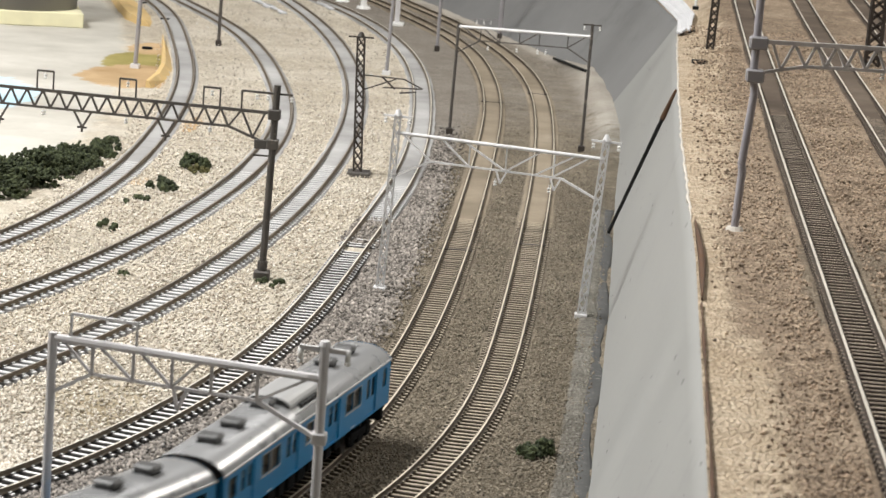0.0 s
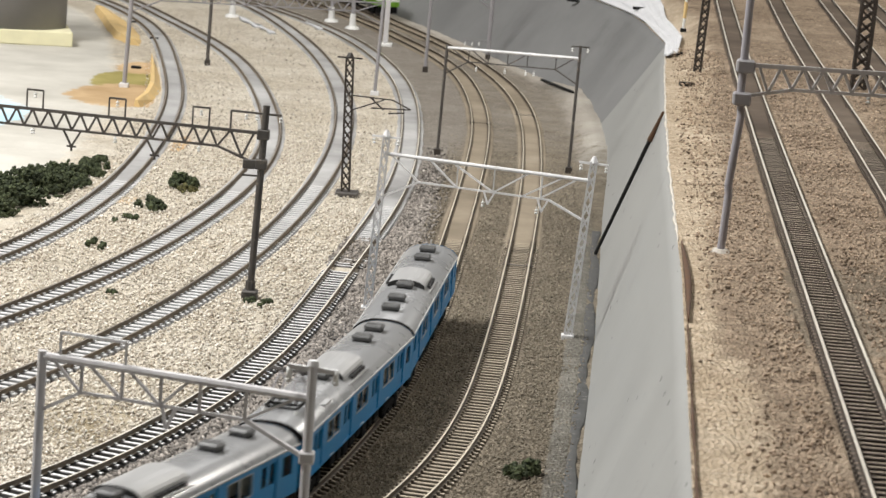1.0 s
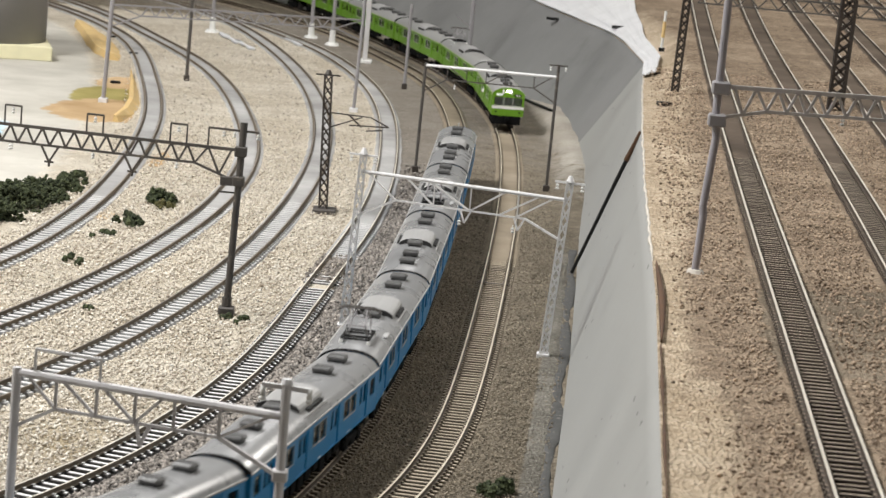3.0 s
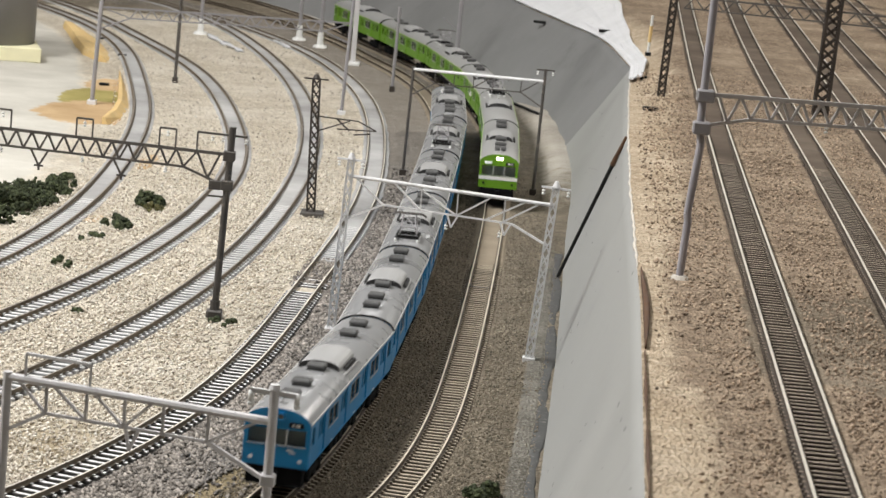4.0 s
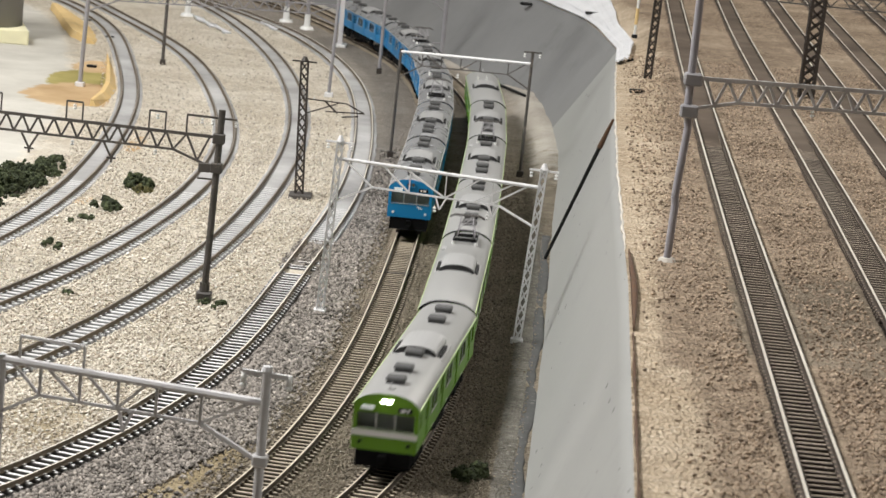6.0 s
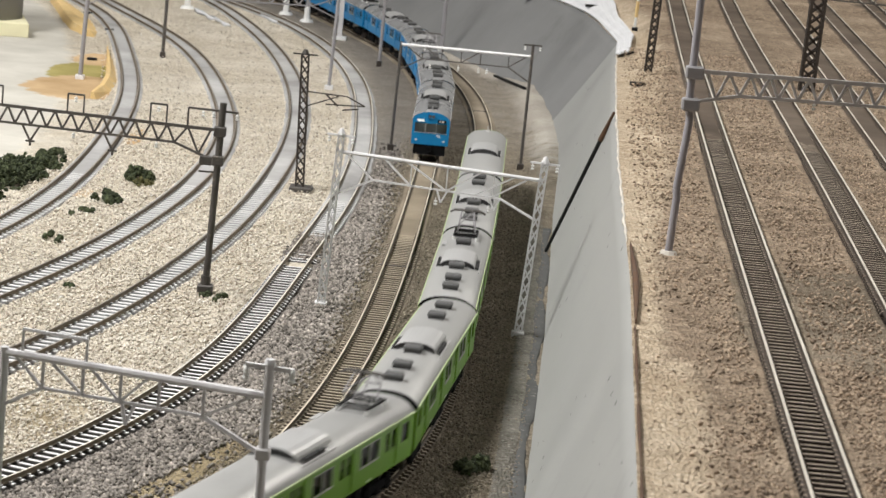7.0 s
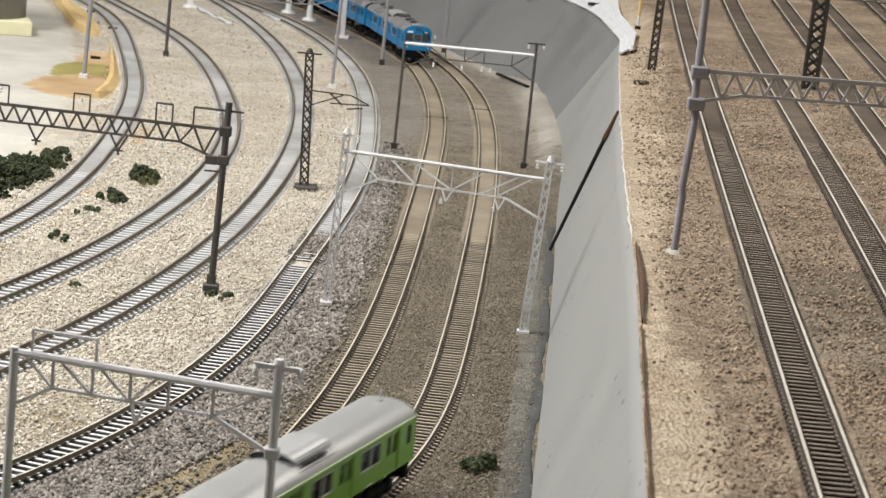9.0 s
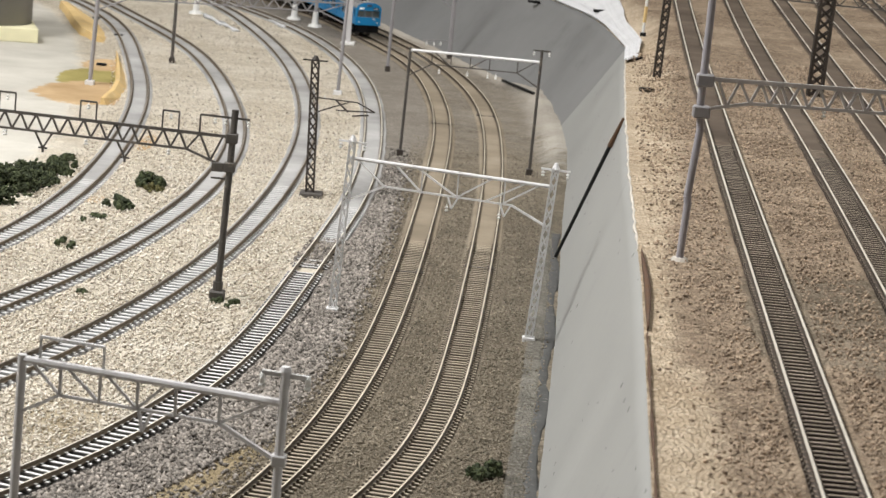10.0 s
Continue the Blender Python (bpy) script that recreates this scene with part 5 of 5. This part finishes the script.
        body_part("conduit", KIT["conduit"], None, unit, "", pose(0, side * 0.0135, -0.0020))
    spots = (-0.094, -0.066, -0.0275, 0.064, 0.094) if vents else ()
    if panto:
        spots = (0.094, 0.066, -0.0275) if vents else ()
    if colour == "green":
        spots = (-0.058, 0.0275, 0.066, 0.094) if panto and vents else tuple(-x for x in spots)
    for x in spots:
        v = body_part("ventilator", KIT["vent"], None, car, "", pose(x, 0, settled(roof_height(0.003)) + 0.0006))
        body_part("ventilator_neck", KIT["vent_foot"], None, v)
    if panto:
        p = body_part("pantograph", KIT["panto_base"], None, car, "raised diamond pantograph", pose(-0.088, 0, settled(roof_height(0.005)) + 0.0008))
        body_part("diamond_frame", KIT["panto_arms"], None, p)
        for u in (-0.0055, 0.0055):
            body_part("cross_bar", KIT["panto_bar"], None, p, "", pose(u, 0, 0))
        for u, w in ((-0.0125, -0.0075), (0.0125, -0.0075), (-0.0125, 0.0075), (0.0125, 0.0075)):
            body_part("insulator", KIT["panto_foot"], None, p, "small white insulator", pose(u, w, 0))
        body_part("contact_strip", KIT["panto_bow"], None, p)
        body_part("roof_board", Shape().box((-0.070, -0.0150, roof_height(0.0135)), (-0.058, -0.0120, roof_height(0.0135) + 0.0012), 0.0003), M["unit"], car)
    # inside and underneath
    body_part("interior_floor", Shape().box((-HALF + 0.001, -WIDE + 0.001, 0.0150), (HALF - 0.001, WIDE - 0.001, 0.0160)), M["inside"], car)
    if cab:
        body_part("cab_bulkhead", Shape().box((cab * 0.1155 - 0.0004, -WIDE + 0.001, 0.016), (cab * 0.1155 + 0.0004, WIDE - 0.001, 0.0400)), M["inside"], car)
        body_part("control_desk", Shape().box((cab * 0.1180 - 0.002, -WIDE + 0.0015, 0.016), (cab * 0.1180 + 0.002, WIDE - 0.0015, 0.0245), 0.0006), M["inside"], car)
    for side in (1, -1):
        for w in WINDOWS:
            body_part("seat", Shape().box((w - 0.019, side * 0.0110 - 0.0045, 0.016), (w + 0.019, side * 0.0110 + 0.0045, 0.0205)), M["seat"], car)
    body_part("underfloor_equipment", KIT["equipment"], None, car)
    for x in (-0.0855, 0.0855):
        b = body_part("bogie", KIT["bogie"], None, car, "", pose(x, 0, 0))
        for u in (-0.0131, 0.0131):
            body_part("wheelset", KIT["wheelset"], None, b, "", pose(u, 0, 0.0054))
    return car


PITCH = 0.2455
BLUE = [build_car("blue", 1), build_car("blue", 0, True), build_car("blue"), build_car("blue", 0, True), build_car("blue"), build_car("blue", -1)]
GREEN = [build_car("green", 1, lit=True), build_car("green", 0, True, False), build_car("green"), build_car("green", 0, True), build_car("green"), build_car("green", -1, vents=False)]
# where the leading end of each train is along its line: seconds, metres
BLUE_LEAD = [(0.0, 0.139), (1.0, 0.490), (2.5, 1.014), (4.5, 1.726), (5.5, 2.076), (7.5, 2.790), (8.5, 3.180), (9.0, 3.353), (9.5, 3.522), (10.0, 3.675)]
GREEN_LEAD = [(0.0, 2.870), (1.5, 2.150), (2.5, 1.695), (5.5, 0.252), (7.5, -0.748), (8.5, -1.243), (10.0, -1.985)]


def car_pose(line, s, ahead):
    (xa, ya, _), (xb, yb, _) = line.at(s + ahead * 0.0855), line.at(s - ahead * 0.0855)
    return pose((xa + xb) / 2, (ya + yb) / 2, line.z + RAIL_TOP, 0, 0, math.degrees(math.atan2(ya - yb, xa - xb)))


def motions():
    """The blue train runs away along its line, the green one towards the front."""
    times = [i * 0.25 for i in range(41)]
    for cars, line, lead, ahead in ((BLUE, LINES["B1"], BLUE_LEAD, 1), (GREEN, LINES["B2"], GREEN_LEAD, -1)):
        ts, ss = [a for a, _ in lead], [b for _, b in lead]
        for i, car in enumerate(cars):
            off = ahead * (HALF + i * PITCH)
            walk(car, [(t, car_pose(line, float(np.interp(t, ts, ss)) - off, ahead)) for t in times])


# ---------------------------------------------------------------- shrubs, stick and loose things
def shrub(x, y, z, rx, ry, h, count, mat, label, seed):
    """A ragged clump of foam foliage: lumps of small torn crumbs, with gaps between them."""
    rng = random.Random(seed)
    s = Shape()
    lumps = []
    for _ in range(max(6, count // 36)):
        a, r = rng.uniform(0, 6.28), rng.random() ** 0.6
        lumps.append((x + rx * r * math.cos(a), y + ry * r * math.sin(a), h * (1 - 0.7 * r * r) * rng.uniform(0.35, 0.8), h * rng.uniform(0.22, 0.42)))
    for _ in range(count):
        lx, ly, lz, lr = rng.choice(lumps)
        d = Vector((rng.gauss(0, 1), rng.gauss(0, 1), rng.gauss(0.3, 1))).normalized() * lr * rng.uniform(0.6, 1.1)
        c = rng.uniform(0.0008, 0.0019)
        cz = max(lz * rng.uniform(0.5, 1.0) + d.z, c * 0.5)
        k = len(s.v)
        s.ball((lx + d.x, ly + d.y * 1.4, z + cz), c, 5, rng.uniform(0.7, 1.1))
        for i in range(k, len(s.v)):
            p = s.v[i]
            s.v[i] = tuple(q + rng.uniform(-0.3, 0.3) * c for q in p)
    return tagged(new("shrub", s.mesh("shrub", M[mat])), label, "shrub", "foam shrubs")


def flat_bank(line, widths, height, label):
    """A cut clay bank: a steep face on one side, a flat slope down on the other."""
    s = Shape()
    n = len(line)
    for (x, y), w in zip(line, widths):
        s.v += [(x - w * 0.35, y, -0.001), (x - w * 0.25, y, height), (x + w * 0.10, y, height * 0.9), (x + w * 0.75, y, -0.001)]
    s.f = [(4 * i + j, 4 * i + 4 + j, 4 * i + 4 + (j + 1) % 4, 4 * i + (j + 1) % 4) for i in range(n - 1) for j in range(4)] + [(0, 1, 2, 3), (4 * n - 1, 4 * n - 2, 4 * n - 3, 4 * n - 4)]
    return tagged(new("clay_bank", s.mesh("clay_bank", M["yellow"])), label, "bank", "ochre clay banks")


def loose_things():
    for i, (x, y, rx, ry, h, n) in enumerate(((-0.374, 1.945, 0.030, 0.07, 0.021, 1500), (-0.353, 2.01, 0.028, 0.07, 0.022, 1500), (-0.338, 2.085, 0.024, 0.06, 0.014, 1100), (-0.324, 2.155, 0.018, 0.050, 0.009, 600))):
        shrub(x, y, 0, rx, ry, h, n, "leaf", "dense dark-green foam shrub beside the plaster", i)
    shrub(-0.2455, 2.105, 0, 0.0085, 0.020, 0.013, 360, "leaf", "dark-green foam shrub on beige ballast", 11)
    shrub(-0.2385, 2.075, 0, 0.007, 0.014, 0.006, 90, "dry", "olive foam tuft on beige ballast", 12)
    shrub(-0.2550, 1.99, 0, 0.011, 0.016, 0.009, 300, "leaf", "dark-green foam shrub on beige ballast", 13)
    shrub(-0.2640, 1.925, 0, 0.010, 0.020, 0.004, 110, "leaf", "sparse dark-green foam crumbs on ballast", 14)
    shrub(-0.2720, 1.825, 0, 0.014, 0.022, 0.004, 190, "leaf", "sparse dark-green foam crumbs on ballast", 15)
    shrub(-0.2330, 1.66, 0, 0.004, 0.008, 0.003, 25, "leaf", "few dark crumbs on ballast", 16)
    shrub(-0.1390, 1.672, 0, 0.010, 0.016, 0.0028, 150, "leaf", "dark crumbs beside a mast foot", 17)
    shrub(0.0325, 1.304, 0, 0.0108, 0.006, 0.009, 330, "leaf", "blackish-green foam tuft beside the wall", 18)
    g = thing("stick", Matrix.Identity(4), "black stick with a brown tip leaning on the grey wall", "stick")
    a, b = Vector((0.0812, 1.930, 0.0035)), Vector((0.1196, 1.905, 0.1150))
    part("shaft", Shape().tube(a, a.lerp(b, 0.8), 0.0013, 0.0016, 8), M["black"], g)
    part("tip", Shape().tube(a.lerp(b, 0.8), b, 0.0022, 0.0010, 8), M["board"], g, "brown wooden tip")
    # painted banks beside the plaster
    slabs = ((-0.349, 2.55, 0.006), (-0.348, 2.62, 0.011), (-0.354, 2.70, 0.012), (-0.365, 2.78, 0.010), (-0.378, 2.87, 0.007), (-0.391, 2.95, 0.003))
    flat_bank([(x, y) for x, y, _ in slabs], [w for *_, w in slabs], 0.007, "curved ochre clay bank beside the pale track")
    slabs = ((-0.432, 3.08, 0.012), (-0.452, 3.14, 0.030), (-0.474, 3.23, 0.036), (-0.498, 3.33, 0.032), (-0.528, 3.44, 0.024))
    flat_bank([(x, y) for x, y, _ in slabs], [w for *_, w in slabs], 0.008, "broad ochre clay bank beside the pale track")
    g = thing("grey_drum", Matrix.Identity(4), "large grey-brown drum standing on a pale yellow foam slab", "drum")
    s = Shape()
    s.tube((-0.574, 3.06, 0.016), (-0.574, 3.06, 0.16), 0.066, 0.066, 48)
    part("drum", s, M["drum"], g, "", None, True)
    part("lid", Shape().tube((-0.574, 3.06, 0.16), (-0.574, 3.06, 0.165), 0.068, 0.066, 48), M["drum"], g)
    tagged(new("foam_slab", Shape().box((-0.068, -0.068, 0), (0.068, 0.068, 0.0165), 0.001, pose(-0.573, 3.06, -0.0005, 0, 0, 14)).mesh("foam_slab", M["cream"])), "pale yellow foam slab under the drum", "slab")
    for x, y, a in ((-0.395, 2.86, 5), (-0.418, 3.16, 8), (-0.47, 3.33, 0)):
        tagged(new("black_clip", Shape().box((-0.0055, -0.004, 0), (0.0055, 0.004, 0.0022), 0.0005, pose(x, y, 0, 0, 0, a)).mesh("black_clip", M["black"])), "small black clip lying on the board", "clip", "black clips")
    for x, y, n, w in ((-0.352, 3.50, 7, 0.012), (-0.322, 3.42, 6, 0.010), (-0.262, 3.50, 5, 0.009)):
        strip("plaster_patch", [(x + 0.006 * i, y - 0.018 * i, 0.0) for i in range(n)], [w * (0.6 + 0.4 * math.sin(1.7 * i + x * 40)) for i in range(n)], 0.003, M["paper"], "spilled white plaster between the far tracks", "plaster")
    # plaster sheets and gaps at the bend of the wall's top
    rng = random.Random(5)
    s = Shape()
    nx, ny = 16, 22
    for j in range(ny + 1):
        y = 2.45 + 1.3 * j / ny
        for i in range(nx + 1):
            left = float(top_x(y)) - 0.001
            w = max(0.016, 0.170 + 0.0015 * math.sin(j * 1.7) - left) * (0.6 + 0.4 * float(ease(np.array(y), 2.45, 2.62)))
            x = left + w * i / nx
            s.v.append((x, y + 0.004 * math.sin(i * 1.3), float(top_z(y)) + 0.0025 + (0.002 * i / nx) + 0.0005 * math.sin(i * 0.9 + j * 1.1) + rng.uniform(0, 0.0006) + (UPPER - float(top_z(y))) * min(1, w * i / nx / 0.05)))
    s.f = [(j * (nx + 1) + i, j * (nx + 1) + i + 1, (j + 1) * (nx + 1) + i + 1, (j + 1) * (nx + 1) + i) for j in range(ny) for i in range(nx)]
    ob = new("plaster_sheet", s.mesh("plaster_sheet", M["paper"]))
    mod = ob.modifiers.new("thickness", "SOLIDIFY")
    mod.thickness = 0.0015
    tagged(ob, "crumpled white plaster sheet over the wall's top", "plaster sheet")
    # The dark inside the plaster's gaps, laid on as solid black boxes.
    for x, y, z, length, a in ((0.166, 2.47, 0.1010, 0.016, 0), (0.150, 2.13, 0.1110, 0.012, 10), (0.147, 2.98, 0.098, 0.013, 5), (0.078, 3.20, 0.083, 0.014, -20)):
        tagged(new("crack", Shape().box((-length / 2, -0.003, -0.001), (length / 2, 0.003, 0.0022), 0.0004, pose(x, y, z, 0, 0, a)).mesh("crack", M["black"])), "dark gap at a joint of the plaster", "gap", "dark gaps")
    # Raised black strip stands in for the shade inside a slit.
    strip("wall_slit", [(0.046 + 0.0042 * i, 3.020 - 0.0175 * i, 0.004 + 0.0006 * i) for i in range(9)], [0.0025] * 9, 0.0028, M["black"], "dark slit at the foot of the curved wall", "gap")
    g = thing("marker_post", Matrix.Identity(4), "thin yellow and white post on the raised board", "post")
    part("post", Shape().tube((0.1735, 2.60, 0.112), (0.1745, 2.60, 0.15), 0.0013, n=8), M["white"], g)
    part("sleeve", Shape().tube((0.1738, 2.60, 0.124), (0.1742, 2.60, 0.140), 0.0017, n=8), M["yellow"], g)
    part("foot", Shape().box((0.1710, 2.597, 0.1105), (0.1765, 2.603, 0.1140)), M["black"], g)


loose_things()


# ---------------------------------------------------------------- loose ballast
def grains(name, count, pick, size, mat, label, z, seed):
    """Loose stones: small irregular eight-sided crumbs."""
    rng = np.random.RandomState(seed)
    px, py = pick(rng, count)
    n = len(px)
    unit = np.array([(1, 0, 0), (0, 1, 0), (-1, 0, 0), (0, -1, 0), (0, 0, 1), (0, 0, -1)], float)
    r = size * (0.45 + 1.05 * rng.random_sample((n, 1, 1)) ** 1.6) * rng.uniform(0.6, 1.25, (n, 6, 1))
    a = rng.uniform(0, 6.28, n)
    c, s = np.cos(a)[:, None], np.sin(a)[:, None]
    v = unit[None] * r
    v = np.stack([v[..., 0] * c - v[..., 1] * s, v[..., 0] * s + v[..., 1] * c, v[..., 2] * 0.8], -1)
    v += rng.uniform(-0.25, 0.25, v.shape) * size
    v += np.stack([px, py, np.full(n, z) + rng.uniform(-0.0002, 0.0004, n)], -1)[:, None]
    tri = np.array([(0, 1, 4), (1, 2, 4), (2, 3, 4), (3, 0, 4), (1, 0, 5), (2, 1, 5), (3, 2, 5), (0, 3, 5)])
    f = (np.arange(n)[:, None, None] * 6 + tri[None]).reshape(-1, 3)
    me = bpy.data.meshes.new(name)
    me.vertices.add(n * 6)
    me.vertices.foreach_set("co", v.ravel())
    me.loops.add(len(f) * 3)
    me.loops.foreach_set("vertex_index", f.ravel().astype("i"))
    me.polygons.add(len(f))
    me.polygons.foreach_set("loop_start", np.arange(len(f), dtype="i") * 3)
    me.materials.append(M[mat])
    me.update(calc_edges=True)
    me.validate()
    return tagged(new(name, me), label, "ballast", kind="stuff")


def clear_of(px, py, keys, width=0.0145):
    keep = np.ones(len(px), bool)
    for k in keys:
        keep &= np.abs(LINES[k].aside(px, py)) > width
    return keep


def spread(rng, n, y0, y1):
    """More stones near the front, where they can be told apart."""
    y = y0 + (y1 - y0) * rng.random_sample(n) ** 1.5
    return y


def pick_beige(rng, n):
    y = 1.2 + 2.3 * rng.random_sample(n) ** 2.1
    x = np.interp(y, LINES["L4"].y, LINES["L4"].x) - rng.uniform(0.0, 0.30, n)
    keep = clear_of(x, y, ("L1", "L2", "L3", "L4")) & (LINES["L1"].aside(x, y) < 0.030) & (LINES["L4"].aside(x, y) > 0.006)
    keep &= rng.random_sample(n) > 0.85 * ease(y, 2.1, 2.8)
    keep &= (((x + 0.195) / 0.026) ** 2 + ((y - 1.335) / 0.055) ** 2 > 1) | (rng.random_sample(n) < 0.55)
    return x[keep], y[keep]


def pick_grey(rng, n):
    y = 1.05 + 2.1 * rng.random_sample(n) ** 1.7
    a, b = np.interp(y, LINES["L4"].y, LINES["L4"].x), np.interp(y, LINES["B1"].y, LINES["B1"].x)
    x = a + (b - a) * rng.random_sample(n)
    keep = clear_of(x, y, ("L4", "B1"), 0.015) & (rng.random_sample(n) < 0.1 + 0.9 * ease(LINES["B1"].aside(x, y), 0.017, 0.034))
    keep &= rng.random_sample(n) > ease(y, 1.95, 2.5)
    bare = (np.abs(x + 0.1206 - 0.33 * (y - 1.2115)) < 0.010) & (y < 1.32)
    keep &= ~bare | (rng.random_sample(n) < 0.12)
    on = [LINES["L4"].at(a, b) for a, b in zip(rng.uniform(L4_BARE[0] - 0.02, L4_BARE[1] + 0.01, 900), rng.uniform(-0.0145, 0.0145, 900)) if abs(abs(b) - GAUGE / 2) > 0.002]
    return np.concatenate([x[keep], [p[0] for p in on]]), np.concatenate([y[keep], [p[1] for p in on]])


def pick_brown(rng, n):
    y = 1.1 + 1.5 * rng.random_sample(n) ** 1.8
    a, b = np.interp(y, LINES["B1"].y, LINES["B1"].x) - 0.028, foot_x(y) - 0.004
    x = a + (b - a) * rng.random_sample(n)
    keep = clear_of(x, y, ("B1", "B2"), 0.0145) & (rng.random_sample(n) > ease(y, 2.0, 2.6))
    keep &= (foot_x(y) - x > 0.017) | (rng.random_sample(n) < 0.22)
    return x[keep], y[keep]


def pick_tan(rng, n):
    y = spread(rng, n, 0.85, 2.4)
    x = top_x(y) + 0.004 + 0.32 * rng.random_sample(n) ** 0.8
    keep = clear_of(x, y, ("R1", "R2", "R3"), 0.0145)
    sandy = ease(x - top_x(y), 0.012, 0.05) + ease(y, 1.15, 1.35)
    keep &= rng.random_sample(n) < 0.05 + 0.95 * np.clip(sandy, 0, 1) * ease(x - top_x(y), 0.0, 0.02)
    return x[keep], y[keep]


grains("ballast_pale", 120000, pick_beige, 0.0010, "grain_beige", "loose pale beige ballast stones", 0.0004, 1)
grains("ballast_grey", 85000, pick_grey, 0.00138, "grain_grey", "loose grey ballast stones", 0.0004, 2)
grains("ballast_brown", 75000, pick_brown, 0.0007, "grain_brown", "loose brown ballast stones", 0.0003, 3)
grains("ballast_dark", 5000, pick_tan, 0.00075, "grain_dark", "loose dark brown crumbs", UPPER + 0.0002, 5)
grains("ballast_tan", 80000, pick_tan, 0.0009, "grain_tan", "loose tan ballast stones", UPPER + 0.0003, 4)

motions()
